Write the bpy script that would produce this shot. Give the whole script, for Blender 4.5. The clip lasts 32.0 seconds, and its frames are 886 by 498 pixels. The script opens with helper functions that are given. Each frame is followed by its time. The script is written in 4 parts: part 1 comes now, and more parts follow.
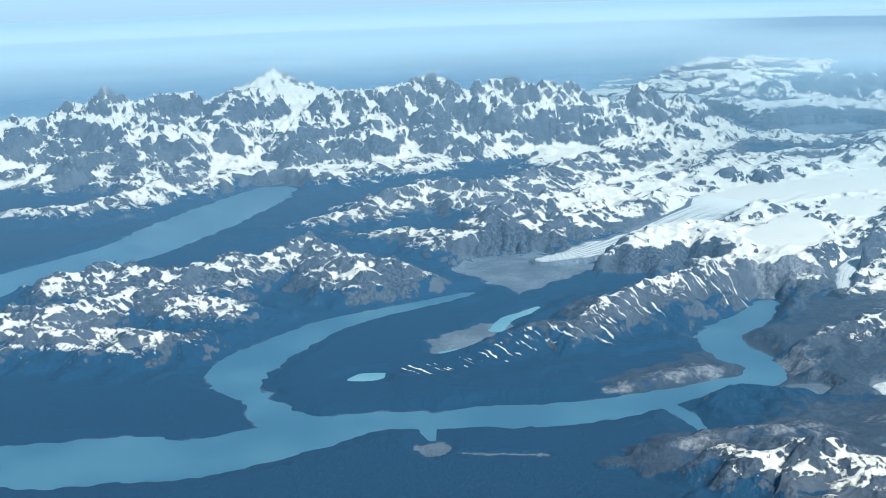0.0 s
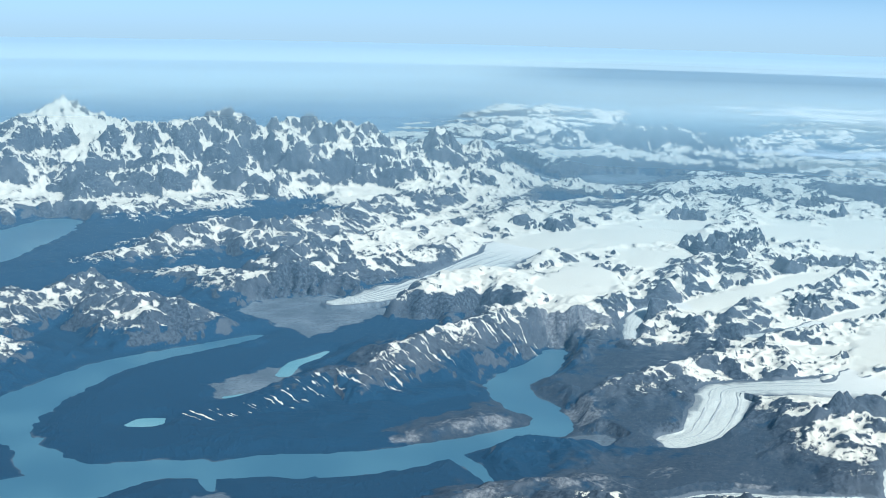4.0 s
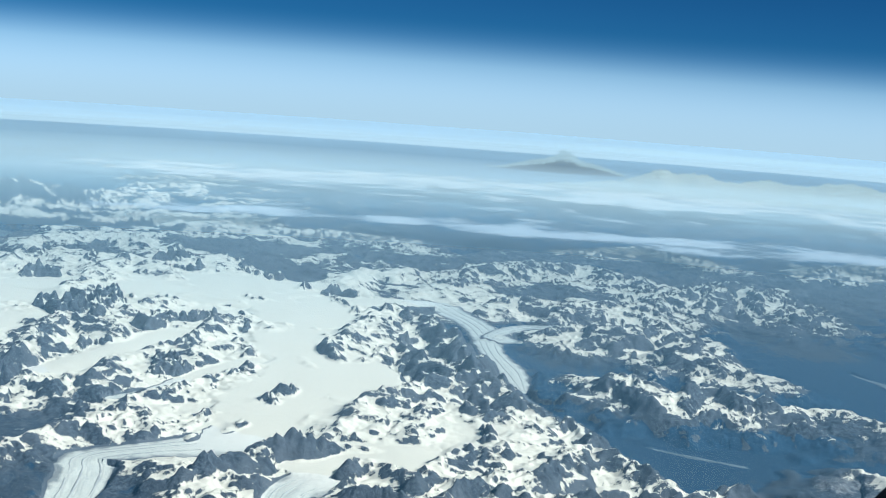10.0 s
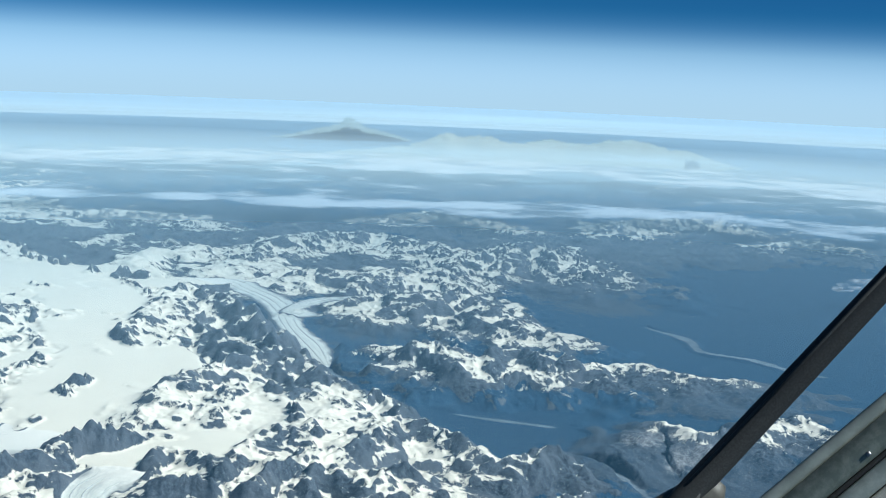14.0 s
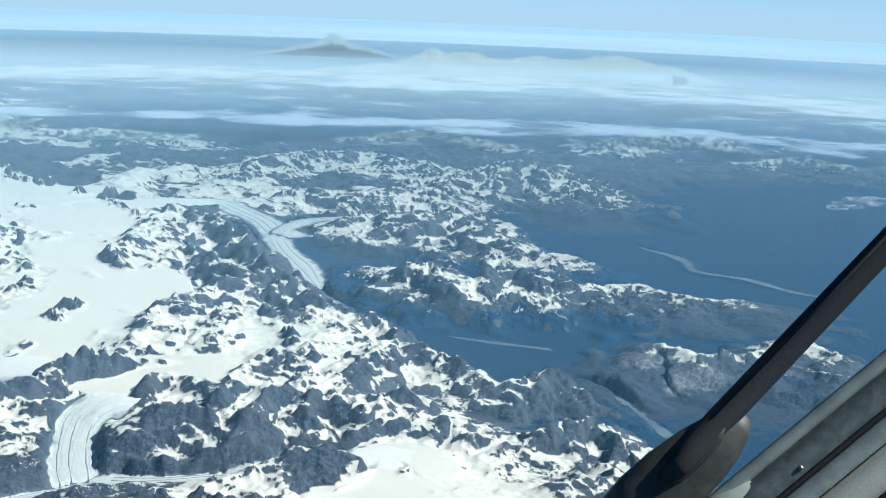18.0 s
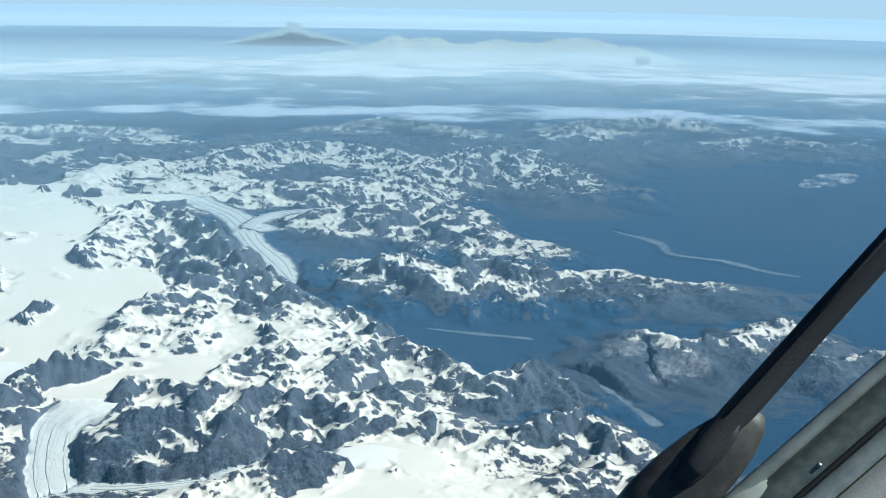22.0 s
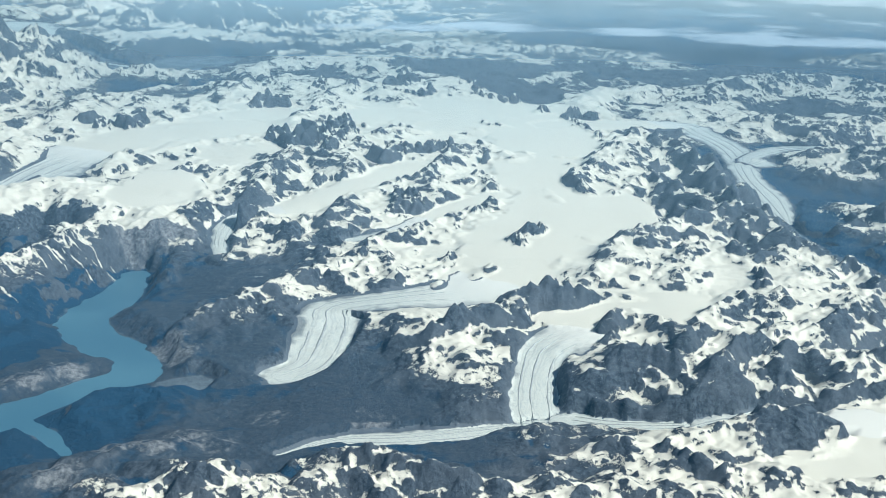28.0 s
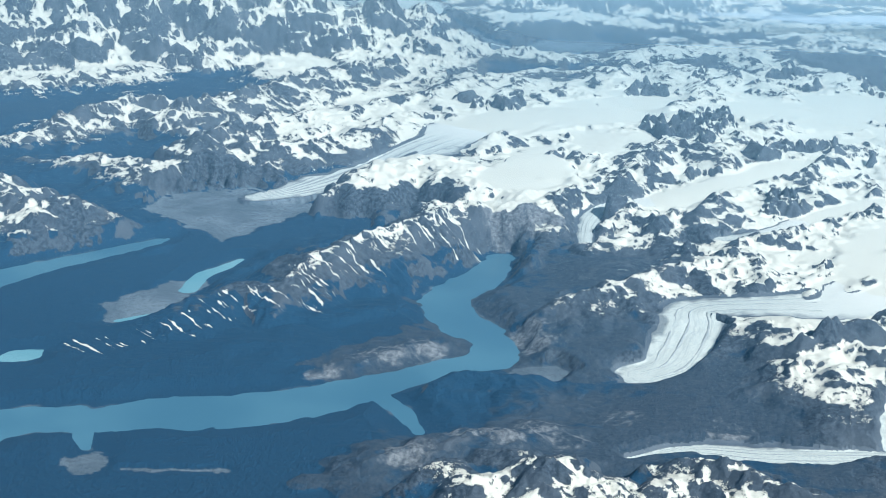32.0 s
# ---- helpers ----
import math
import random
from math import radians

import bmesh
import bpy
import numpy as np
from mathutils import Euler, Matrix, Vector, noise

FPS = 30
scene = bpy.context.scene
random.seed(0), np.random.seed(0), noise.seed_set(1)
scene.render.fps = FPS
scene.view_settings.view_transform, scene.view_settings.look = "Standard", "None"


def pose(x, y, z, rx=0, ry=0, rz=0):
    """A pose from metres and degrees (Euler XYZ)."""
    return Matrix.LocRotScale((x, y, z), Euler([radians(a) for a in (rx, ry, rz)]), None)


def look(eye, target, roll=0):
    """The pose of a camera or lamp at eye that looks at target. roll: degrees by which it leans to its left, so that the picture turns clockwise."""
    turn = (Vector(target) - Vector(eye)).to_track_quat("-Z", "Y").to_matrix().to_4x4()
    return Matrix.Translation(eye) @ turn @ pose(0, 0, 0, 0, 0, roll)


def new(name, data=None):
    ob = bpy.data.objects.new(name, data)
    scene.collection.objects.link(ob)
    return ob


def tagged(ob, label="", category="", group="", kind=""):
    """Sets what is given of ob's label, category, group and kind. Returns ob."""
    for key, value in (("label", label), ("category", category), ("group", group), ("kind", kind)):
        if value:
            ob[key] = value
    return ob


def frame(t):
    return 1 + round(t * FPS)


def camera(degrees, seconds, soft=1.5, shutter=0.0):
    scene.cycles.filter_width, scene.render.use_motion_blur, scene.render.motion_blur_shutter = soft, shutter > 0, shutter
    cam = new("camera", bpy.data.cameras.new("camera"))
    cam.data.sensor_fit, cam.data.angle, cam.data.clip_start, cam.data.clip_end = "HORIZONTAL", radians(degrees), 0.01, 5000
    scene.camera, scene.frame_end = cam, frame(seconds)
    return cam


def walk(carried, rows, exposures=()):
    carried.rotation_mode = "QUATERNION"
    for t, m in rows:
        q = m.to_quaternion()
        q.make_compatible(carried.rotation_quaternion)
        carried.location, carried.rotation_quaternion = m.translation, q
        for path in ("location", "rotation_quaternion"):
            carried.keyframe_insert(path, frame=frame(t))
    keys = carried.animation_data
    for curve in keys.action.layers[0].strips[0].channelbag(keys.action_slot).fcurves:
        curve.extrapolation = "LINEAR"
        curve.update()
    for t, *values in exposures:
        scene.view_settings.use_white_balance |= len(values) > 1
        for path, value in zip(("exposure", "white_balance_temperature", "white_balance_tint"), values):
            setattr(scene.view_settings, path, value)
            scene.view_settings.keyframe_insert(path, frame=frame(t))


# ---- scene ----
# One unit is a hundred metres: the camera flies about eleven kilometres above the sea.
EARTH = 63710.0  # radius of the globe, so that the land curves down to the horizon


def drop(x, y):
    return (x * x + y * y) / (2 * EARTH)


cam = camera(34.42, 32.0, 0.6)
# seconds, place, heading, pitch, roll
PATH = [
    (0, 0.00, -0.00, 108.72, 14.91, -12.11, -1.94), (0.5, 0.97, -0.00, 108.72, 14.57, -11.43, -1.76), (1, 1.95, -0.00, 108.72, 14.03, -11.11, -1.69),
    (1.5, 2.92, -0.00, 108.72, 13.26, -11.09, -1.51), (2, 3.90, -0.00, 108.72, 12.28, -11.22, -1.17), (2.5, 4.88, -0.00, 108.72, 11.11, -11.23, -0.63),
    (4.5, 8.78, -0.01, 108.72, 4.73, -10.26, 1.82), (5, 9.75, -0.01, 108.72, 2.72, -9.88, 2.15), (5.5, 10.72, -0.01, 108.72, 0.89, -9.60, 2.30),
    (6, 11.70, -0.01, 108.72, -0.60, -9.39, 2.41), (6.5, 12.67, -0.01, 108.71, -1.98, -9.23, 2.51), (7, 13.65, -0.02, 108.71, -3.67, -8.90, 2.70),
    (7.5, 14.62, -0.02, 108.71, -5.91, -8.44, 2.87), (8, 15.60, -0.02, 108.71, -8.72, -7.93, 3.18), (8.5, 16.57, -0.02, 108.71, -11.69, -7.57, 3.39),
    (9, 17.55, -0.03, 108.71, -14.54, -7.38, 3.73), (9.5, 18.52, -0.03, 108.71, -16.98, -7.35, 3.95), (10, 19.50, -0.03, 108.71, -19.01, -7.35, 4.18),
    (10.5, 20.47, -0.04, 108.71, -20.58, -7.37, 4.16), (11, 21.45, -0.04, 108.71, -21.77, -7.52, 3.90), (11.5, 22.43, -0.04, 108.71, -22.71, -7.78, 3.47),
    (12, 23.40, -0.05, 108.71, -23.65, -8.11, 2.96), (12.5, 24.38, -0.05, 108.71, -24.68, -8.30, 2.50), (13, 25.35, -0.06, 108.71, -25.76, -8.33, 2.29),
    (13.5, 26.32, -0.06, 108.71, -26.75, -8.27, 2.33), (14, 27.30, -0.07, 108.71, -27.62, -8.16, 2.46), (14.5, 28.27, -0.07, 108.71, -28.35, -8.13, 2.70),
    (16.5, 32.17, -0.09, 108.71, -29.58, -10.03, 2.61), (17, 33.15, -0.10, 108.71, -29.28, -10.68, 2.50), (17.5, 34.12, -0.10, 108.71, -28.86, -11.16, 2.54),
    (18, 35.10, -0.11, 108.71, -28.45, -11.47, 2.38), (18.5, 36.07, -0.12, 108.71, -28.37, -11.58, 2.20), (19, 37.05, -0.12, 108.71, -28.63, -11.62, 1.86),
    (19.5, 38.02, -0.13, 108.71, -29.22, -11.66, 1.54), (20, 39.00, -0.14, 108.71, -29.89, -11.69, 1.30), (20.5, 39.98, -0.14, 108.71, -30.41, -11.71, 1.07),
    (21, 40.95, -0.15, 108.71, -30.64, -11.73, 1.00), (21.5, 41.92, -0.16, 108.71, -30.48, -11.81, 1.00), (22, 42.90, -0.16, 108.70, -29.95, -12.01, 1.08),
    (22.5, 43.88, -0.17, 108.70, -29.04, -12.33, 1.15), (23, 44.85, -0.18, 108.70, -27.67, -12.72, 1.16), (23.5, 45.82, -0.19, 108.70, -25.95, -13.12, 1.09),
    (24, 46.80, -0.20, 108.70, -24.05, -13.39, 1.09), (24.5, 47.77, -0.20, 108.70, -22.16, -13.53, 1.09), (25, 48.75, -0.21, 108.70, -20.36, -13.69, 1.24),
    (25.5, 49.73, -0.22, 108.70, -18.63, -13.93, 1.40), (27.5, 53.62, -0.26, 108.70, -11.94, -15.20, 1.37), (28, 54.60, -0.27, 108.70, -10.45, -15.41, 1.23),
    (28.5, 55.57, -0.28, 108.70, -8.89, -15.56, 1.05), (29, 56.55, -0.29, 108.70, -7.10, -15.64, 0.72), (29.5, 57.52, -0.30, 108.70, -4.96, -15.64, 0.24),
    (30, 58.50, -0.31, 108.70, -2.57, -15.70, 0.05), (30.5, 59.48, -0.32, 108.70, -0.20, -15.85, 0.02), (31, 60.45, -0.33, 108.70, 1.77, -16.07, 0.32),
    (31.5, 61.42, -0.34, 108.70, 3.26, -16.30, 0.81), (32, 62.40, -0.35, 108.70, 4.64, -16.38, 1.49),
]
EXPOSURES = [(0, 0.32, 5250, 5), (4, 0.26, 5350, 5), (9, 0.2, 5550, 4), (20, 0.27, 5350, 4), (28, 0.14, 5600, 4), (32, 0.26, 5350, 5)]


walk(cam, [(t, look((x, y, z), (x + math.cos(radians(p)) * math.cos(radians(a)) * 100, y + math.cos(radians(p)) * math.sin(radians(a)) * 100, z + math.sin(radians(p)) * 100), r))
           for t, x, y, z, a, p, r in PATH], EXPOSURES)

# ---- light ----
SUN_AZ, SUN_EL = radians(-132), radians(45)
world = bpy.data.worlds.new("sky")
scene.world = world
world.use_nodes = True
wn = world.node_tree.nodes
sky = wn.new("ShaderNodeTexSky")
sky.sky_type, sky.sun_disc = "NISHITA", False
sky.sun_elevation, sky.sun_rotation = SUN_EL, math.pi / 2 - SUN_AZ
sky.altitude, sky.air_density, sky.dust_density, sky.ozone_density = 9000, 1.0, 0.5, 2.0
wn["Background"].inputs["Strength"].default_value = 0.13
# the window top's tinted band, painted into the sky: deep blue away from the horizon
way = wn.new("ShaderNodeSeparateXYZ")
world.node_tree.links.new(wn.new("ShaderNodeTexCoord").outputs["Generated"], way.inputs[0])
lift = wn.new("ShaderNodeMapRange")
lift.interpolation_type = "SMOOTHSTEP"
lift.inputs["From Min"].default_value, lift.inputs["From Max"].default_value = -0.05, 0.032
deep = wn.new("ShaderNodeMix")
deep.data_type, deep.blend_type = "RGBA", "MULTIPLY"
deep.inputs[7].default_value = (0.07, 0.19, 0.265, 1)
world.node_tree.links.new(way.outputs[2], lift.inputs["Value"])
world.node_tree.links.new(lift.outputs["Result"], deep.inputs[0])
world.node_tree.links.new(sky.outputs["Color"], deep.inputs[6])
# pale haze that thins out above the horizon
pale_air = wn.new("ShaderNodeMix")
pale_air.data_type = "RGBA"
pale_air.inputs[7].default_value = (3.35, 4.3, 4.75, 1)
thin = wn.new("ShaderNodeMapRange")
thin.interpolation_type = "SMOOTHSTEP"
thin.inputs["From Min"].default_value, thin.inputs["From Max"].default_value = 0.02, -0.05
world.node_tree.links.new(way.outputs[2], thin.inputs["Value"])
world.node_tree.links.new(thin.outputs["Result"], pale_air.inputs[0])
world.node_tree.links.new(deep.outputs[2], pale_air.inputs[6])
world.node_tree.links.new(pale_air.outputs[2], wn["Background"].inputs["Color"])
lamp = bpy.data.lights.new("sun", "SUN")
lamp.energy, lamp.angle, lamp.color = 5.0, radians(0.6), (1.0, 0.935, 0.81)
sun = new("sun", lamp)
sun.matrix_world = look((math.cos(SUN_AZ) * 300, math.sin(SUN_AZ) * 300, 300 * math.tan(SUN_EL)), (0, 0, 0))


# ---- noise ----
def lattice(ix, iy, seed):
    n = (ix.astype(np.int64) * 374761393 + iy.astype(np.int64) * 668265263 + seed * 1274126177) & 0xFFFFFFFF
    n = ((n ^ (n >> 13)) * 1103515245) & 0xFFFFFFFF
    n = ((n ^ (n >> 16)) * 2246822519) & 0xFFFFFFFF
    return ((n ^ (n >> 15)) & 0xFFFF).astype(np.float32) * (2 * math.pi / 65536)


def perlin(x, y, seed):
    fx, fy = np.floor(x), np.floor(y)
    ux, uy = (x - fx).astype(np.float32), (y - fy).astype(np.float32)
    sx, sy = ux * ux * ux * (ux * (ux * 6 - 15) + 10), uy * uy * uy * (uy * (uy * 6 - 15) + 10)

    def corner(i, j):
        a = lattice(fx + i, fy + j, seed)
        return np.cos(a) * (ux - i) + np.sin(a) * (uy - j)
    top = corner(0, 0) * (1 - sx) + corner(1, 0) * sx
    low = corner(0, 1) * (1 - sx) + corner(1, 1) * sx
    return (top * (1 - sy) + low * sy) * 1.4


def fbm(x, y, size, octaves, seed, gain=0.5):
    out, amp = 0, 1.0
    for k in range(octaves):
        out = out + amp * perlin(x / size + 17.3 * k, y / size - 9.1 * k, seed + k)
        amp, size = amp * gain, size * 0.5
    return out


def crags(x, y, size, octaves, seed):
    """Sharp-crested noise, about 0 to 1."""
    out, amp, total, keep = 0, 1.0, 0.0, 1.0
    for k in range(octaves):
        n = 1 - np.abs(perlin(x / size + 5.7 * k, y / size + 3.3 * k, seed + k)) * 1.7
        n = np.clip(n, 0, 1) ** 1.15 * keep
        out, total = out + amp * n, total + amp
        keep = np.clip(n * 1.5, 0.25, 1)
        amp, size = amp * 0.52, size * 0.48
    return out / total


def perlin_slope(x, y, seed):
    """Noise with its slope along x and y."""
    x, y = x.astype(np.float32), y.astype(np.float32)
    fx, fy = np.floor(x), np.floor(y)
    ux, uy = x - fx, y - fy
    sx, sy = ux * ux * ux * (ux * (ux * 6 - 15) + 10), uy * uy * uy * (uy * (uy * 6 - 15) + 10)
    tx, ty = 30 * ux * ux * (ux * (ux - 2) + 1), 30 * uy * uy * (uy * (uy - 2) + 1)
    v, gx, gy = [], [], []
    for i, j in ((0, 0), (1, 0), (0, 1), (1, 1)):
        a = lattice(fx + i, fy + j, seed)
        gx.append(np.cos(a))
        gy.append(np.sin(a))
        v.append(gx[-1] * (ux - i) + gy[-1] * (uy - j))

    def blend(q):
        return q[0] + sx * (q[1] - q[0]) + sy * (q[2] - q[0]) + sx * sy * (q[0] - q[1] - q[2] + q[3])
    twist = v[0] - v[1] - v[2] + v[3]
    return 1.4 * blend(v), 1.4 * (blend(gx) + tx * (v[1] - v[0] + sy * twist)), 1.4 * (blend(gy) + ty * (v[2] - v[0] + sx * twist))


def alpine(x, y, size, octaves, seed, warp=0.14, gain=0.56):
    """Sharp branching crests with spurs and gullies, as running water and ice carve them: mean 0.5, about 0 to 1."""
    total, norm, amp, keep, step = 0, 0.0, 1.0, 1.0, 1.0
    px, py = 0, 0
    for k in range(octaves):
        n, dx, dy = perlin_slope((x / size + warp * px) * step + 7.7 * k, (y / size + warp * py) * step - 4.3 * k, seed + k)
        crest = np.maximum(1 - 1.5 * np.abs(n), 0)
        total, norm = total + amp * keep * crest ** 1.45, norm + amp
        px, py = px - amp * keep * dx * n, py - amp * keep * dy * n
        keep = np.clip(1.7 * total / norm, 0.2, 1)
        amp, step = amp * gain, step * 2.03
    total = total / norm
    return np.clip(0.5 + 0.21 * (total - total.mean()) / total.std(), -0.1, 1.0).astype(np.float32)


def blurred(a, times):
    """The same field with its small relief taken out."""
    a = a.copy()
    for k in range(times):
        w = 1 + k
        a[w:-w] = (a[:-2 * w] + 2 * a[w:-w] + a[2 * w:]) / 4
        a[:, w:-w] = (a[:, :-2 * w] + 2 * a[:, w:-w] + a[:, 2 * w:]) / 4
    return a


def smooth(a, b, v):
    v = np.clip((v - a) / (b - a), 0, 1)
    return v * v * (3 - 2 * v)


# ---- plan of the land ----
LEVELS, FJORDS, GLACIERS, SILTS, RIDGES, SCRUB, CLIFFS = [], [], [], [], [], [], []


def curved(line, steps=4):
    """The line through the same places, rounded."""
    pts = [np.array(p, float) for p in line]
    pts = [2 * pts[0] - pts[1], *pts, 2 * pts[-1] - pts[-2]]
    out = []
    for a, b, c, d in zip(pts, pts[1:], pts[2:], pts[3:]):
        for k in range(steps):
            t = k / steps
            out.append(0.5 * (2 * b + (c - a) * t + (2 * a - 5 * b + 4 * c - d) * t * t + (3 * b - a - 3 * c + d) * t ** 3))
    out.append(pts[-2])
    return [tuple(float(v) for v in p[:-1]) + (max(float(p[-1]), 0.3),) for p in out]


def levels(points):
    LEVELS.extend(points)


def fjord(line, tone="milky"):
    FJORDS.append((curved(line), tone))


def glacier(line, kind="tongue"):
    GLACIERS.append((curved(line), kind))


def silt(line):
    SILTS.append(curved(line, 3))


def scrub(places):
    SCRUB.extend(places)


def cliffs(places):
    CLIFFS.extend(places)


def ridge(line, width, kind="rock"):
    RIDGES.append((line, width, kind))


# valley floors and icefield levels
levels([(480, -202, 1), (418, -205, 1), (381, -214, 0.5), (585, -429, 1), (416, -352, 0), (464, -366, 0), (407, -250, 0.5), (315, -214, 1), (576, -474, 1), (511, -330, 2), (725, -622, 2), (538, -213, 2), (633, -229, 5)])
levels([(643, -114, 12), (654, -174, 6), (686, -209, 3), (924, -338, 2), (933, -489, 2), (849, -510, 3), (703, -458, 4), (1176, -561, 2), (1120, -831, 3), (1106, -285, 3)])
levels([(412, -93, 11), (384, -78, 10), (518, -127, 12), (611, -124, 12), (611, -82, 12.5), (578, -36, 12), (587, 6, 11), (541, 34, 8), (507, -58, 11.5), (368, -123, 12), (351, -90, 10), (339, -76, 9), (496, -21, 9), (458, -60, 10), (377, -59, 8.5), (362, -106, 11.5)])
levels([(413, -14, 5), (366, -2, 3), (405, 5, 2), (362, -21, 5), (328, -7, 1), (318, -29, 4), (312, -50, 5), (311, -39, 2.5), (326, 15, 0.6), (288, -6, 3), (279, -29, 5.5), (286, -98, 7.5), (266, -111, 9), (309, -84, 7), (815, -112, 9), (911, -196, 4), (837, -229, 3), (883, -50, 4), (757, 20, 3), (983, -82, 3)])
levels([(363, 112, 0.8), (326, 76, 0.6), (340, 61, 1), (372, 42, 1.5), (346, 32, 0.6), (388, 121, 0.6), (417, 101, 0.6), (438, 67, 1), (458, 54, 3), (426, 127, 1.5), (297, 47, 0.6), (309, 28, 1), (284, 69, 0.8), (322, 13, 1)])
levels([(335, 121, 1), (358, 106, 1), (328, 173, 1), (301, 174, 0.7), (309, 149, 0.5), (373, 169, 1), (493, 155, 1), (559, 200, 0.8), (528, 287, 0.6), (596, 281, 0.8), (681, 213, 1.5), (699, 159, 2), (782, 113, 3), (863, 74, 3), (498, 114, 3), (435, 227, 2), (871, 161, 9), (783, 278, 9), (730, 359, 6), (899, 25, 6)])
# sea arms and lakes: centre line and half width
fjord([(432, 106.5, 1.8), (422, 114, 3.4), (411.9, 121.8, 3.8), (398.6, 132.5, 5), (386, 139.5, 6.3), (368.2, 144, 7.4), (350, 147.5, 9.2), (336, 146.8, 8.6), (325, 141.5, 6), (315.4, 133.1, 4.2), (306, 124.5, 6), (297, 117, 8.4)])
fjord([(250, 196, 12), (262, 176, 12.5), (266.5, 160, 15), (271.5, 147, 15), (273.4, 133.4, 12.5), (285.2, 120.4, 11.5), (296, 110, 10.2), (304.2, 100.5, 6.8), (307.4, 91.4, 6.2), (307.4, 84.4, 6.0), (312.5, 74.5, 7.6), (315.5, 62, 8.6), (321.1, 48.8, 7.6), (330.6, 37.3, 6.2), (338.5, 28.8, 4.6), (348.3, 18, 4.4)])
fjord([(347.3, 17, 5), (353, 11.5, 5.6), (364, 13.2, 5.2), (374, 19.5, 6.4), (383, 23.6, 6.6), (391.5, 25.4, 6.2), (400, 22.6, 6.2), (409, 18.6, 6.2), (420, 15.6, 4.6), (431, 14.0, 3.4)])
fjord([(328.4, 34.5, 2.6), (322.2, 29.2, 2.2), (316, 26, 1.9), (310.5, 23.6, 1.3)])
fjord([(380, 292, 22), (411.1, 277.4, 18), (436.7, 267.8, 15), (464.7, 257.4, 16), (494.2, 251.3, 16), (536, 250.3, 18), (567, 249.6, 17), (600, 248, 15), (626, 249, 11)])
fjord([(335.8, 115.2, 1.2), (338.9, 111.4, 3.9), (342.9, 108.2, 0.8)], 'turquoise')
fjord([(389.1, 88.5, 2.4), (401.1, 88, 2.3), (409, 84.4, 1.9), (416.8, 81.5, 0.9)], 'turquoise')
fjord([(363.9, 98.4, 0.9), (370.8, 90.8, 0.8), (381.1, 85.3, 0.9)], 'turquoise')
fjord([(792.5, 21.2, 11.8), (811.8, 4.1, 10.5), (834.9, -16.1, 6.8)])
fjord([(300.6, 85, 1.8), (294.9, 82.5, 1.3)])
# glaciers: centre line, height, half width
glacier([(345.4, -20, 0.8, 6.8), (348.8, -25.1, 1.6, 6.8), (354.3, -27.9, 2.5, 7.9), (365.4, -31.7, 5, 7.8), (374.1, -33.6, 6.5, 6.8), (374.9, -48.8, 8, 7), (375.9, -64, 9, 10.6), (388.2, -79.8, 10, 14.6), (409.4, -95, 11, 22.2), (446.9, -114, 11.5, 20.6), (489.7, -112.2, 12, 14.2), (548.9, -128, 12.2, 17.1), (583.8, -126.6, 12.3, 19.6), (594.7, -106.4, 12.3, 24.8)])
glacier([(304.6, -65.9, 3.2, 5.6), (316.2, -67.8, 4.5, 6.3), (328.7, -71.7, 6.5, 5.7), (336.2, -76, 8, 7.4), (341.6, -84.6, 9.5, 9), (353.6, -91.8, 10.5, 12.8), (352.7, -107.5, 11.5, 9.8)])
glacier([(301, -15.5, 1, 1.3), (305.9, -26.8, 1.5, 2.5), (304.2, -39, 2, 3.7), (303.8, -50.4, 2.6, 4.1), (304.3, -61, 3, 3.5), (303.2, -71.4, 3.4, 4), (298.1, -82.3, 4, 5.1), (292.6, -91.1, 5, 5.7), (293.2, -104.6, 6.5, 5.9), (281.4, -121.6, 8.5, 7.4)])
glacier([(429.5, -8.2, 5.5, 2), (445.9, -9.7, 7, 3.1), (457.6, -15.1, 8.5, 4), (464.9, -32.7, 10, 6.4), (482.6, -50.6, 11, 6.5), (510.5, -73.5, 12, 7)])
glacier([(432.6, -44.8, 7.5, 2.3), (435, -56.9, 9, 3.5), (454.4, -76.5, 10, 5.4), (469, -94, 11, 3.9)])
glacier([(461.4, -184.8, 1.5, 1.8), (490, -191.1, 2, 6.5), (522.9, -196.2, 3, 5), (561.4, -205.8, 4.5, 6.7), (586.4, -202.4, 6.5, 7.3), (596.5, -192.8, 9, 9.2), (581, -141.9, 12, 9.3)])
glacier([(541.2, -208.2, 4, 6.1), (545.9, -204.7, 5, 3.4), (555.5, -220.6, 6.5, 5.3), (550.6, -233.5, 8, 4)])
glacier([(626.5, -147.8, 10.5, 14.7), (620, -131.2, 12, 20), (625, -110.3, 12.3, 21.5), (610, -62.1, 12.3, 16.8), (602.9, -29.6, 12.2, 19.6), (575.4, 2.6, 11.5, 14.8), (563.1, 22.2, 10.5, 16.7)])
glacier([(475.5, 90, 2, 4.4), (484.8, 77.9, 3, 7.8), (507, 62.7, 5, 12.6), (536.5, 47.6, 7.5, 16.5), (554.6, 32.7, 9.5, 17.9), (578.5, 10.6, 11, 13.9), (585.2, -17.2, 12, 14.2)])
glacier([(815.2, 8.2, 1.5, 12.7), (831, 33.8, 2, 13.5), (861.6, 61.7, 3, 26.5), (926.7, 90, 5, 35.6), (981.2, 106.8, 8, 31.5)])
glacier([(476.1, 11, 11, 12.1), (498.9, 6.5, 12, 9.2)], 'snowy')
glacier([(265, -105.3, 9, 4.7), (265.1, -115.6, 9.5, 6.6)], 'snowy')
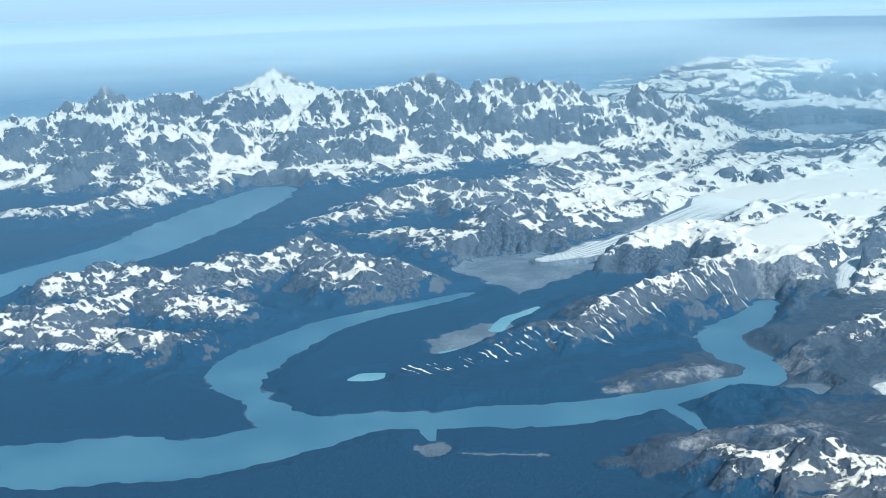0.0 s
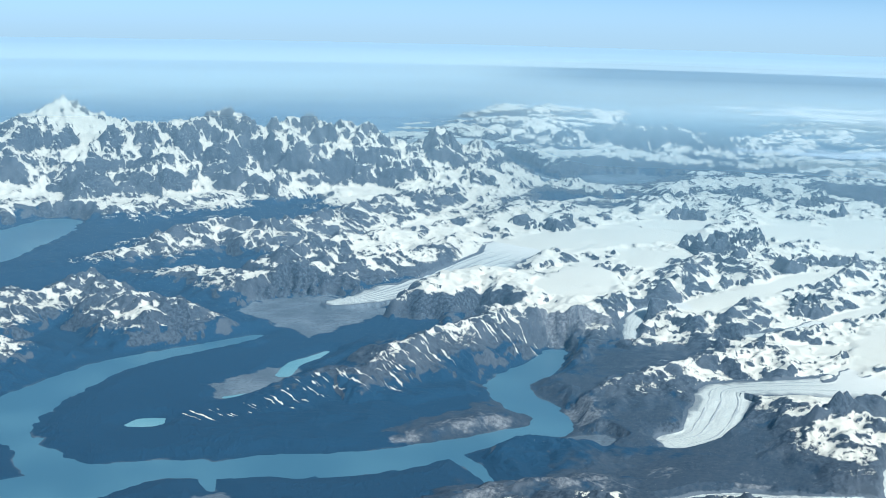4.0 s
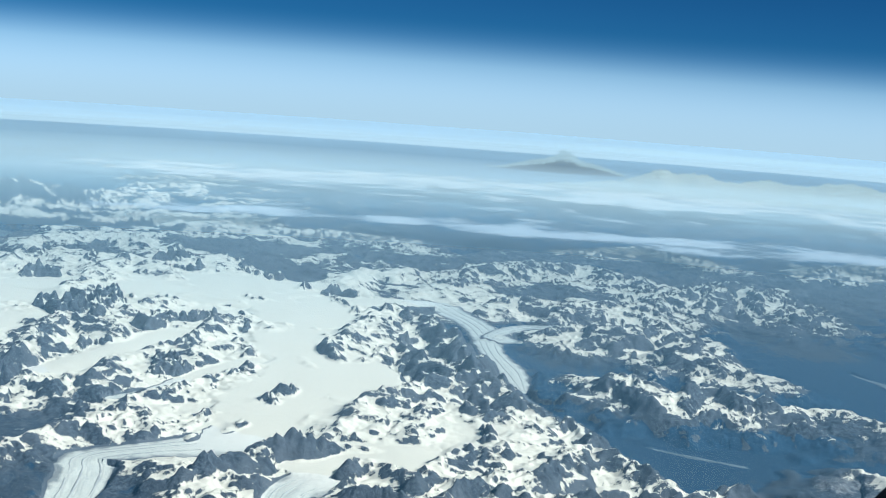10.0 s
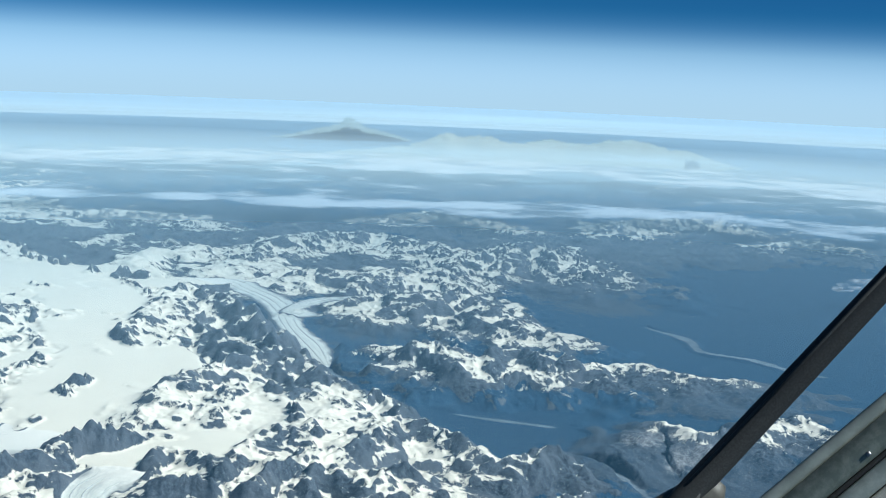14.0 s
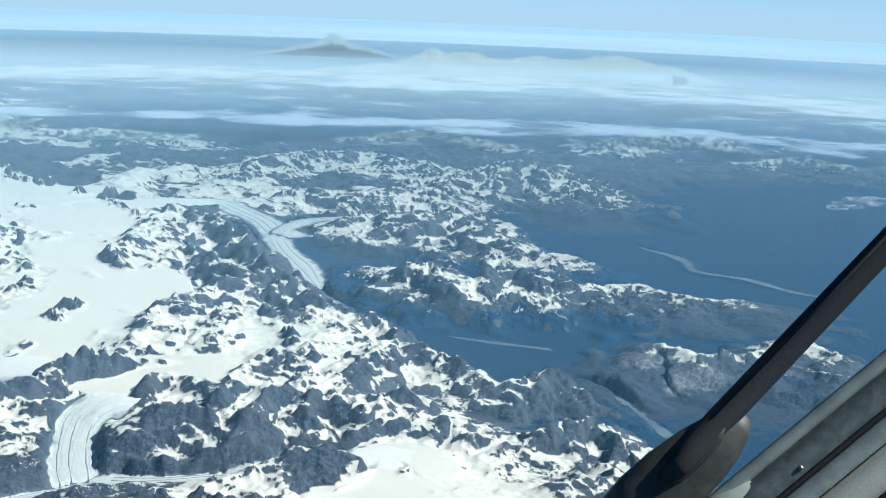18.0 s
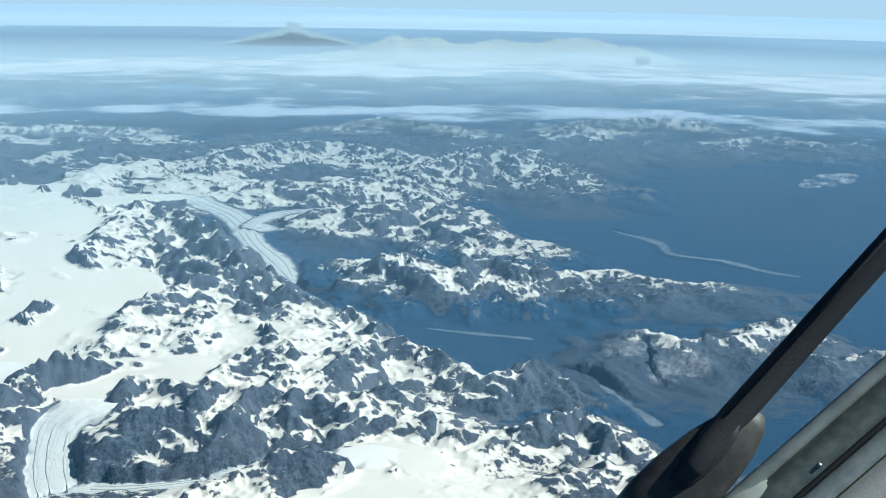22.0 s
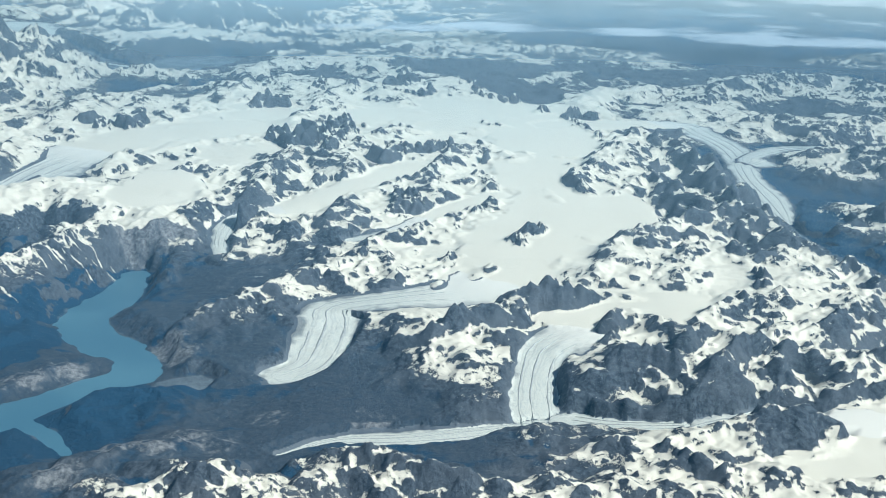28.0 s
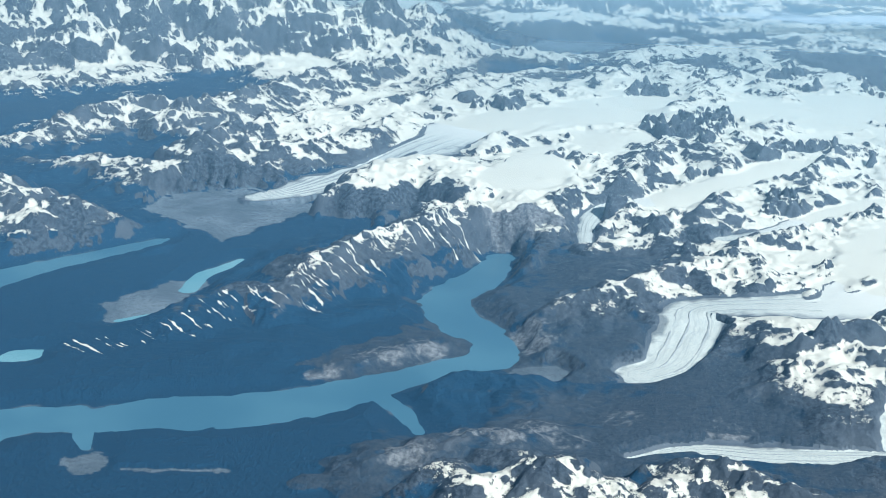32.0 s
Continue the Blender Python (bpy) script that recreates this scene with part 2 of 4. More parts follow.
glacier([(271.8, -117, 9.5, 13.1), (280.6, -123.8, 10, 9.1), (276.8, -128.1, 10, 6.8)], 'snowy')
glacier([(305.1, -72.4, 3.5, 5.4), (300.1, -80.2, 4.2, 4.2), (296.5, -92.5, 5, 2)])
# gravel and silt flats
silt([(922.9, 85.8, 4, 20.4), (872.1, 66, 3.5, 18), (822.4, 45, 3, 15.8), (790.2, 23.8, 3, 15.6), (807.4, 2.8, 3, 15.4), (847.3, -15.5, 3, 18.4)])
silt([(432.3, 89.7, 0.4, 1), (448.2, 92.3, 0.7, 12.1), (462.9, 95, 1, 25.5)])
silt([(364.2, 99, 0.4, 1.7), (372.4, 97.4, 0.4, 7.5), (384.2, 91.8, 0.4, 6.3), (391.5, 89.2, 0.4, 5.1)])
silt([(344, 4.5, 0.2, 4), (344.1, 0, 0.4, 4.2)])
silt([(493.5, -338, 1, 0.6), (467.9, -340.1, 1, 2.2), (448.1, -330.8, 1, 1.5), (431, -340.1, 1, 2), (411.1, -344.1, 0.5, 1.8), (400.5, -348.1, 0.5, 1.3)])
silt([(393.2, -197.3, 1, 0.5), (382.9, -207.9, 0.6, 1.3), (372.4, -218.7, 0.5, 1)])
silt([(340.5, -206.5, 1.5, 0.4), (326.3, -209.3, 1, 0.8), (309.5, -206.5, 1, 0.8), (293.1, -202.9, 1, 1.3)])
silt([(462.3, -183.3, 1.5, 1.8), (443.2, -182.9, 1, 1), (432.3, -184.7, 1, 0.9)])
silt([(286.4, 79.2, 0.3, 2.8), (288.5, 80.6, 0.3, 4.3)])
silt([(285.9, 72.7, 0.3, 0.4), (288.1, 55.1, 0.3, 0.5)])
silt([(813.7, 19, 1, 12.9), (855.1, -10.5, 1, 27.6)])
# mountain crests round the icefield
ridge([(420.7, 16.9, 10), (437.6, 12.2, 12), (445, 3.2, 12), (477.3, -11.7, 12.5)], 9)
ridge([(470.1, 55.8, 13), (490.4, 45.2, 13), (492.9, 37.1, 13), (465.6, 24, 13)], 11, 'dome')
ridge([(454.7, -15.8, 15), (501.8, -26.7, 15), (531.5, -36.2, 15), (520.9, -44.7, 15), (499.5, -55.3, 15)], 7)
ridge([(441.4, -40.3, 13.5), (479.3, -54.6, 13.5), (488, -70, 13.5), (467.1, -77, 13.5)], 7)
ridge([(530.7, -55.3, 14.5), (562.1, -71.3, 14.5), (594.1, -91.1, 14.5), (578.4, -99.3, 14.5), (571.4, -113.1, 14.5)], 7)
ridge([(588.6, -40.6, 15.5), (636.1, -55.8, 15.5), (684.3, -78, 15.5), (642.5, -84.7, 15.5), (612.5, -91.9, 15.5)], 9)
ridge([(664.6, -99, 14.5), (690.1, -114.8, 14.5), (639.9, -115.5, 14.5)], 7)
ridge([(489.1, -75.5, 15), (517.9, -86.2, 15), (533.4, -97, 15), (532.8, -106.9, 15), (512.4, -108.2, 15)], 6)
ridge([(497, -65.9, 13.5), (522.2, -77.3, 13.5)], 5)
ridge([(485.3, -82.1, 13.5), (490.5, -92.2, 13.5), (465.7, -94.1, 13.5)], 5)
ridge([(454.7, -88.3, 13.5), (465.2, -99.3, 13.5), (470, -109.2, 13.5), (456.7, -109.4, 13.5)], 4.5)
ridge([(416.1, -48.1, 12.5), (433.1, -66.1, 12.5), (453.8, -81.3, 12.5), (434.7, -84.1, 12.5)], 5)
ridge([(432.9, -55, 12), (425.3, -67.9, 12), (421.2, -78.1, 12), (403.2, -81.1, 12)], 4.5)
ridge([(380.9, -58.7, 11.5), (397.8, -70.3, 11.5), (379.4, -72.3, 11.5)], 4.5)
ridge([(436.7, -84.5, 12), (421, -93.7, 12)], 3)
ridge([(450.4, -115.5, 12.6), (450.1, -118.3, 12.6), (442.9, -118.5, 12.6)], 2.2)
ridge([(372.9, -5.8, 8), (378.4, -12.5, 9.5), (382, -19.3, 11), (393.9, -31.2, 11.5), (400.9, -40.4, 11.5), (409.4, -47.2, 12)], 8)
ridge([(390.1, -35, 11), (394.5, -42.5, 11), (410, -50.3, 11), (383.6, -49.4, 11)], 5)
ridge([(427.9, -13.1, 8), (425.6, -28, 9), (416.7, -39.2, 9.5)], 5)
ridge([(437.5, -11.9, 9.5), (450.2, -20.3, 11), (436.4, -27.3, 11), (448, -36.1, 12), (444, -42.1, 12)], 4.5)
ridge([(344.1, -54.7, 14), (349.2, -64.5, 14), (357.1, -71.4, 14), (360.4, -84.1, 16), (357.4, -88.8, 14), (358.5, -99.9, 14)], 5.5)
ridge([(360.3, -40.9, 8), (356.2, -48, 10), (346.8, -54, 11.5), (329.3, -56.9, 10), (312.2, -60.4, 7)], 9)
ridge([(346.8, -54, 11.5), (336.7, -66.9, 11.5), (337.3, -78.3, 11.5)], 5.5)
ridge([(321.6, -77.8, 10), (319.5, -81.9, 13), (318, -87.2, 15.5), (313.8, -91.9, 14), (310.1, -96.5, 14.5), (308.9, -102.1, 13.5)], 7.5)
ridge([(336, -87.3, 13.5), (351.5, -97.7, 13.5), (338.5, -101.4, 13.5), (325.8, -103.3, 13.5)], 5)
ridge([(341.8, -113, 14), (351.2, -126, 14), (343.8, -133.8, 14)], 5)
ridge([(306.6, -99.9, 15), (317.3, -112.4, 15), (325.5, -123.2, 15), (326.4, -132.6, 15), (341, -150.1, 15)], 7.5)
ridge([(306.1, -113.9, 14), (318.7, -126.7, 14), (304.4, -128.7, 14), (310.1, -138.8, 14)], 7)
ridge([(374.2, -96.3, 13), (394.8, -109.6, 15), (408.7, -121.6, 16.5), (416.2, -135.2, 17.5), (420.4, -149.9, 17), (406.4, -155.9, 15.5), (388.3, -157.7, 14), (378.5, -164.2, 12)], 10)
ridge([(369.6, -114.6, 14.5), (400.3, -132.9, 14.5), (393.9, -138.3, 14.5), (381.9, -147.2, 14.5)], 6)
ridge([(350.4, -133.9, 14), (372.6, -152.2, 14), (376.8, -163.2, 14), (356.7, -162.2, 14)], 8)
ridge([(458.5, -111.4, 16), (489.1, -128.9, 16), (518.6, -147.4, 16), (554, -164.8, 16), (525.6, -170.1, 16), (490.8, -169.7, 16), (449, -161.2, 16), (427.5, -165.2, 10)], 9)
ridge([(462.4, -126.7, 14.5), (486, -147, 14.5), (451.4, -148, 14.5), (434, -153.7, 14.5)], 6)
ridge([(552.6, -127, 13.5), (575.3, -144.8, 13.5), (560.4, -151.6, 13.5)], 4)
ridge([(626.6, -161.1, 12), (678.4, -188.5, 12), (664.5, -194.9, 12), (686.6, -212.7, 12)], 9, 'dome')
ridge([(284, -24, 9), (282.3, -29.7, 11), (276.6, -35.7, 11.5), (271, -42.5, 10.5), (267.7, -49.6, 9)], 6)
ridge([(275, -20.2, 9), (275.1, -27.9, 9), (268.8, -32.7, 9)], 5)
ridge([(277.7, -85.9, 11), (279.2, -94.2, 13.5), (279.4, -105.9, 15), (276.1, -113.1, 14), (277.6, -121.5, 13)], 7)
ridge([(296, -54.8, 5), (294.4, -63.5, 7.5), (292, -67.8, 6), (285.3, -70.2, 7)], 4)
ridge([(280.7, -67.8, 8), (281.7, -74.2, 11), (277, -78, 9)], 5)
ridge([(263.6, -99.4, 11.5), (269.3, -108.1, 11.5), (261.4, -107.5, 11.5)], 3.5)
ridge([(258, -106.9, 11.5), (261.7, -114.8, 11.5)], 3.5)
ridge([(269.5, -79.6, 9), (271.4, -85.2, 11), (266, -90.3, 11)], 4)
ridge([(267.6, -49.6, 8), (269, -57.6, 10), (267.2, -62, 9)], 4)
ridge([(261.3, -55.7, 9), (263.9, -69.8, 10), (257.8, -82.3, 10)], 6)
ridge([(275.6, 10.3, 9), (278.1, 2.9, 11.5), (272.5, -5.2, 11), (266.6, -8.6, 10)], 10)
ridge([(286.9, 28.6, 4.5), (294.4, 21.7, 5.5), (297.2, 14, 5.5), (307, 1.1, 4)], 7, 'bald')
ridge([(324.2, 26, 3), (332.2, 15.6, 4.2), (334.4, 7.8, 4.2), (323.8, 3.2, 3.2)], 6, 'wood')
# inland ridges between the icefield and the great range
ridge([(586.1, 69.9, 13), (609.3, 52, 13), (572.2, 37.1, 13)], 8.05)
ridge([(534.5, 24.7, 13), (554.1, 15, 13), (563.7, -2.5, 13), (571.6, -18.8, 13)], 6.9)
ridge([(606.9, 7.7, 14), (633.6, -5.4, 14), (598.9, -15.6, 14)], 7.47)
ridge([(671.7, 41.2, 12), (670.9, 27.2, 12), (654.8, 15.2, 12)], 7.47)
ridge([(662, -17.5, 13), (722.2, -32.4, 13), (668.6, -46.7, 13)], 9.2)
ridge([(769.8, -54.4, 12), (780.3, -84, 12), (708.2, -96.8, 12)], 10.3)
ridge([(499.3, 8.5, 12.5), (516.1, -0.3, 12.5), (506.1, -12.6, 12.5)], 4.6)
ridge([(556.5, -26.1, 13), (578.4, -39.8, 13), (589.5, -57.7, 13)], 4.02)
ridge([(784, -113.7, 10), (872.9, -154, 10), (832, -171.9, 10), (783.1, -176.5, 10)], 16.1)
ridge([(772.5, -150.2, 8.5), (711.8, -165.1, 8.5), (750.5, -189.2, 8.5)], 11.5)
ridge([(798.3, -208.2, 8), (835.6, -241.6, 8), (775.1, -238.8, 8)], 10.3)
ridge([(890.4, -86.7, 8), (905.2, -118.7, 8), (823.3, -119.8, 8)], 13.8)
# ridges beside the sea arms
ridge([(351.9, 96.8, 1), (358.5, 87.2, 3.5), (366.3, 81.5, 5), (376.8, 73.4, 6.5), (376.7, 62.6, 7.5), (393.1, 57.4, 9.5), (406.3, 51.1, 10.5), (421.7, 38.5, 11.5), (443.7, 25.3, 12), (436.5, 17.1, 11.5)], 12.8, 'gully')
ridge([(405.2, 232.9, 10.5), (416.2, 222.9, 10.5), (406.8, 202.4, 10.5), (416.3, 189.4, 10.5), (435.5, 187.8, 10.5), (447.8, 174.5, 10.5), (460.1, 170.9, 12), (434.7, 152, 10.5), (423.2, 140.5, 10.5), (434.3, 130.8, 10.5), (432.9, 122.1, 6)], 12)
ridge([(358.7, 228.5, 9.5), (361.5, 215.8, 9.5), (374.5, 208.5, 9.5), (389.4, 203.4, 9.5), (384.5, 182.6, 9.5), (382, 170.9, 7)], 13.5)
ridge([(339.2, 213.4, 7), (346.4, 196.9, 8), (346, 176.6, 8), (358.4, 165.8, 5)], 12)
ridge([(517.3, 203.7, 4), (534.5, 176.8, 8), (558.9, 169.8, 12), (578.6, 155.8, 13), (569.4, 136.5, 13), (593, 122.2, 13.5), (628.8, 108.8, 14), (660.8, 95.6, 14), (698.4, 73.1, 14)], 15)
ridge([(501.6, 170.6, 5), (501, 148.4, 7), (485.8, 123, 9), (491.3, 111.8, 11), (507.1, 98.4, 12), (514.2, 82.8, 12), (527.5, 65.8, 12), (588.9, 50, 12)], 12.8)
ridge([(526.7, 115.3, 12.5), (553.6, 102.7, 12.5), (569, 82.4, 12.5), (584.7, 65.9, 12.5)], 12)
ridge([(630.4, 46.2, 13), (667.5, 28.3, 13), (624.5, 7.3, 13), (617.6, -11.5, 13)], 12)
ridge([(481.4, 132.3, 6), (478.5, 113.1, 7), (485.2, 96.3, 8)], 9)
ridge([(466.1, -2.5, 12), (484.9, 4.4, 12.5), (445.5, 9.8, 11.5)], 10.5, 'dome')
ridge([(478.6, 284, 1.5), (496.5, 270, 2.5), (521.9, 263.7, 1)], 10.5, 'wood')
ridge([(485.1, 229.5, 1.2), (498.9, 214.9, 3), (512.3, 194.8, 4), (525.8, 174.1, 4)], 12, 'wood')
ridge([(555.7, 233.8, 1), (564.6, 219.5, 2), (591.1, 205.7, 2.5)], 10.5, 'wood')
ridge([(419.2, 68, 3), (427, 57.2, 4.5)], 9, 'wood')
ridge([(341.1, 38.8, 2), (349.1, 27.7, 3.5), (356.2, 21, 2)], 7.5, 'bald')
ridge([(384.1, 16.6, 3), (362.9, 2.7, 4), (354.1, -3.6, 3.5)], 10.5, 'bald')
ridge([(317.5, 105.2, 1), (326.1, 93.2, 2), (334.4, 78, 2.2), (348.5, 63.2, 3)], 12, 'wood')
# the great coastal range
ridge([(666.6, 428.6, 32.3), (684.3, 399.8, 30.2), (691.5, 387.2, 32.3), (700.1, 371.5, 37.4), (706.7, 358.9, 31.8), (715.4, 341.3, 35.7), (724.7, 321.2, 29.7), (729.7, 309.7, 36.5)], 50.6, 'massif')
ridge([(780.8, 342.6, 24.3), (784.9, 333.2, 31.5), (788.8, 323.8, 38.3), (794.4, 309.9, 41.4), (799.5, 296.5, 32.8), (807.3, 274.9, 26.9)], 55, 'massif')
ridge([(750.5, 255.5, 32.3), (755.4, 240.6, 34.3), (760, 225.7, 36), (765.9, 204.7, 37.5), (770.6, 186.7, 32.6), (773.4, 174.4, 35.4), (776.7, 159.2, 34), (779.7, 143.9, 34.9), (782.4, 128.6, 30.6), (784.3, 116.3, 29.4), (787.2, 94.8, 30)], 48.4, 'massif')
ridge([(615.3, 349.5, 16), (677.5, 358.3, 16), (713.1, 350, 16), (713, 317, 16), (700.9, 286.2, 16), (678.5, 249.9, 16)], 15.4)
ridge([(694.1, 231.2, 14), (725.5, 225.6, 19), (738.8, 204.3, 22), (762.5, 185, 24)], 15.4)
ridge([(734, 166.3, 9), (738.4, 145.8, 10), (692.8, 131.3, 6)], 11)
ridge([(540.3, 329.8, 5), (544.1, 308, 7), (560.5, 295.4, 8), (595, 293.4, 10), (628, 280.2, 9), (648.5, 265.7, 6)], 14.3)
ridge([(611.4, 377.6, 11), (630.3, 364.4, 11), (631, 340.5, 11), (622.6, 312.4, 11), (651.4, 302.4, 11)], 13.2)
ridge([(638.1, 255.6, 9), (637.2, 221.2, 8), (658.9, 205.5, 9), (686.5, 184.6, 8)], 12.1)
ridge([(779.4, 150.5, 19), (824.8, 139, 19), (808.7, 116.8, 19), (765.2, 92.2, 19), (772.6, 71.8, 9)], 15.4)
ridge([(1076.1, 121.3, 3.4), (1079, 92, 8.1), (1081.7, 50.5, 4.3), (1082.8, 17.7, 11.7), (1082.9, -10.6, 12.4), (1082.1, -42.6, 11.5), (1080.4, -74.2, 9.5)], 22)
ridge([(868.5, 63.8, 11), (901.8, 38.5, 11), (884.8, 14.2, 11), (937.3, -9.5, 11), (919.1, -36.6, 11)], 17.6)
ridge([(1011.4, 25.5, 16.7), (1011.7, -6, 22), (1011, -37.7, 21.3), (1009.3, -69.5, 16.9), (1007, -97.3, 12.3)], 22)
ridge([(769.8, 330.3, 31.9), (775.6, 316.7, 38.4), (780.5, 304.4, 44.1), (783.8, 295.6, 37.9), (787.7, 285.2, 32.5)], 52.5, 'peak')
# the range across the wooded valley
ridge([(634, -213.3, 10), (678.3, -246, 13), (705.8, -284.4, 14.5), (692.1, -294.4, 14), (695.5, -308.7, 14.5), (671, -316.5, 14), (635.7, -320.9, 13)], 26.2)
ridge([(585.5, -211.6, 8), (602.5, -236.4, 12), (583, -252.2, 12), (597.4, -281, 11.5)], 19.2)
ridge([(582.1, -290.4, 11), (617.3, -329.6, 14), (647.9, -375.9, 14.5), (600.9, -370, 13.5), (577.8, -371, 12), (562.1, -376.2, 9)], 24.5)
ridge([(546.8, -226.3, 8), (533.7, -240.1, 12), (518.9, -250.3, 13), (527.7, -272.6, 13), (481.1, -262.2, 11.5), (458.5, -270.8, 8)], 19.2)
ridge([(464.7, -206.2, 6), (448, -213, 11), (421.9, -216.3, 12), (423.3, -236, 12.5), (413.8, -245.4, 11.5), (401.2, -254.8, 9)], 17.5)
ridge([(412.9, -260.4, 8), (405, -272.7, 9), (388.6, -278.8, 8.5), (376.5, -303.3, 6)], 15.8, "bald")
ridge([(327.8, -212, 5), (342, -234.5, 8), (326.6, -236.2, 9.5), (320.6, -252.4, 9), (329.5, -271.7, 10), (314, -274.1, 9)], 12.2, "bald")
ridge([(636.3, -413.3, 8), (668.2, -464.2, 8), (647.4, -482.9, 8), (653.9, -519, 8)], 24.5, 'bald')
ridge([(721.2, -477.4, 12), (754, -529.1, 12), (750.5, -574.5, 12), (705.2, -573.5, 8)], 28)
ridge([(795.4, -358.1, 10), (822.2, -401.7, 10), (796, -415.8, 10), (732.9, -419.2, 10)], 24.5)
ridge([(827.9, -124.1, 10), (898.4, -164.8, 10), (855.2, -185.8, 10), (851.7, -218.4, 10), (819.2, -243.1, 10), (780.3, -244.2, 10)], 26.2)
ridge([(694.4, -185.4, 8), (710, -215.8, 8)], 14)
ridge([(649.4, -531, 10), (656.7, -570, 10), (621.1, -570.7, 10)], 24.5)
ridge([(273.1, -145.8, 9), (278.9, -156, 12.5), (278.7, -164.3, 14), (280.3, -172.6, 14), (268.3, -171.6, 12.5), (260.2, -177.4, 10)], 7.35)
ridge([(354.5, -158.7, 13), (341.6, -163.4, 14), (324, -164.9, 13), (316.2, -171.3, 13), (315.8, -183.8, 12), (306.9, -191.2, 7)], 8.05)
ridge([(318.9, -104.3, 12), (317.4, -116.9, 13.5), (329.9, -136.3, 14.5), (349.5, -156.2, 14.5)], 6.65)
ridge([(285.2, -89.6, 9), (282.9, -96.8, 11), (283.2, -105.2, 12)], 6.3)
ridge([(295.9, -123.4, 11.5), (294.9, -133.4, 13), (291.2, -142.3, 13), (279.6, -146.8, 11)], 7.52)
ridge([(263, -98.9, 12), (264.2, -110.8, 12.5), (258.9, -115.3, 12)], 5.6)
ridge([(314.7, -258.3, 7), (298, -262.2, 8), (296.4, -280.5, 8)], 10.5, 'bald')
ridge([(251.8, -145.5, 11), (253, -159.4, 12), (250.3, -171.3, 10), (244.2, -175.1, 8)], 7.35)
# far snow massifs on the skyline
ridge([(1446.1, -691.4, 22), (1435.1, -713.4, 30.5), (1426.8, -729.8, 38.1), (1417.9, -746.5, 33.3), (1406.1, -768.2, 35.6), (1390.6, -795.4, 30.7)], 54.4, 'massif')
ridge([(1439.1, -831.3, 24.3), (1419.3, -864, 30.6), (1405.6, -885.9, 26.6), (1384.8, -917.3, 34.9), (1363.2, -948.7, 32.3), (1340.8, -979.4, 26.6)], 54.4, 'massif')
ridge([(1871, -770.4, 20.1), (1857.3, -802.4, 37.1), (1845.9, -828.2, 20.9)], 48, 'massif')
ridge([(2129.7, -641.7, 9.1), (2122.2, -666, 14.1), (2118.2, -678.2, 10.3)], 25.6, 'massif')
# thin scrub and bare slopes; pale cliffs
scrub([(409, -9, 20), (336, -35, 22), (302, -11, 20), (309, -19, 18), (326, -40, 18), (314, -28, 18), (386, 5, 15), (362, -12, 20), (321, -24, 18), (317, -37, 18), (309, -50, 15), (311, 1, 12), (322, -9, 15), (291, 19, 12), (415, -20, 18), (292, -52, 12), (280, -54, 12), (324, -224, 30), (309, -239, 30), (380, -275, 20), (660, -447, 38), (874, -319, 50), (709, -225, 31), (534, -345, 25), (297, 21, 12), (498, -192, 12), (517, -233, 28), (505, -261, 30), (427, -241, 28), (636, -270, 38), (601, -327, 42), (570, -348, 38), (431, -211, 20)])
cliffs([(337, 47, 5), (346, 39, 4), (348, 34, 5), (353, 26, 5), (364, 5, 6), (357, 1, 5), (304, 14, 5), (303, 8, 6), (308, 1, 6), (304, -4, 5), (292, 24, 6), (441, 14, 7), (439, 3, 7), (336, -225, 7), (336, -232, 7), (318, -233, 6), (319, -227, 6), (314, -34, 6), (318, -15, 5)])

# ---- the height of the land, on a fan of rays that widens to the horizon ----
AX, AY = 30.0, 0.0
fine = np.radians(np.linspace(-49.5, 38.5, 1345))
rest = np.radians(np.linspace(38.5, 310.5, 70)[1:-1])
angles = np.concatenate([fine, rest])


def rows_out(a, b, step):
    """Distances from a up to b that grow by one share each time."""
    return np.geomspace(a, b, int(math.log(b / a) / step), endpoint=False)


radii = np.concatenate([np.geomspace(0.02, 200, 30), rows_out(222, 600, 0.00158), rows_out(600, 860, 0.0019), rows_out(860, 1100, 0.0032), rows_out(1100, 1560, 0.005), np.geomspace(1560, 4300, 26)])
NR, NA = len(radii), len(angles)
RR, TH = np.meshgrid(radii, angles, indexing="ij")
X, Y = AX + RR * np.cos(TH), AY + RR * np.sin(TH)


def along(line, x, y):
    """Distance of each place from a line, and the line's other numbers at its nearest point."""
    best = np.full(x.shape, 1e9, np.float32)
    vals = [np.zeros(x.shape, np.float32) for _ in line[0][2:]]
    side = np.zeros(x.shape, np.float32)
    for p, q in zip(line, line[1:]):
        dx, dy = q[0] - p[0], q[1] - p[1]
        k = np.clip(((x - p[0]) * dx + (y - p[1]) * dy) / (dx * dx + dy * dy + 1e-9), 0, 1)
        ox, oy = x - p[0] - k * dx, y - p[1] - k * dy
        d = np.hypot(ox, oy)
        near = d < best
        best = np.where(near, d, best)
        side = np.where(near, np.sign(dx * oy - dy * ox) * d, side)
        for v, a, b in zip(vals, p[2:], q[2:]):
            v[near] = (a + (b - a) * k)[near]
    return best, side, vals


def measured(line):
    """The line with the way run along it as one more number."""
    out, run = [], 0.0
    for k, p in enumerate(line):
        run += math.dist(p[:2], line[k - 1][:2]) if k else 0.0
        out.append((*p, run))
    return out


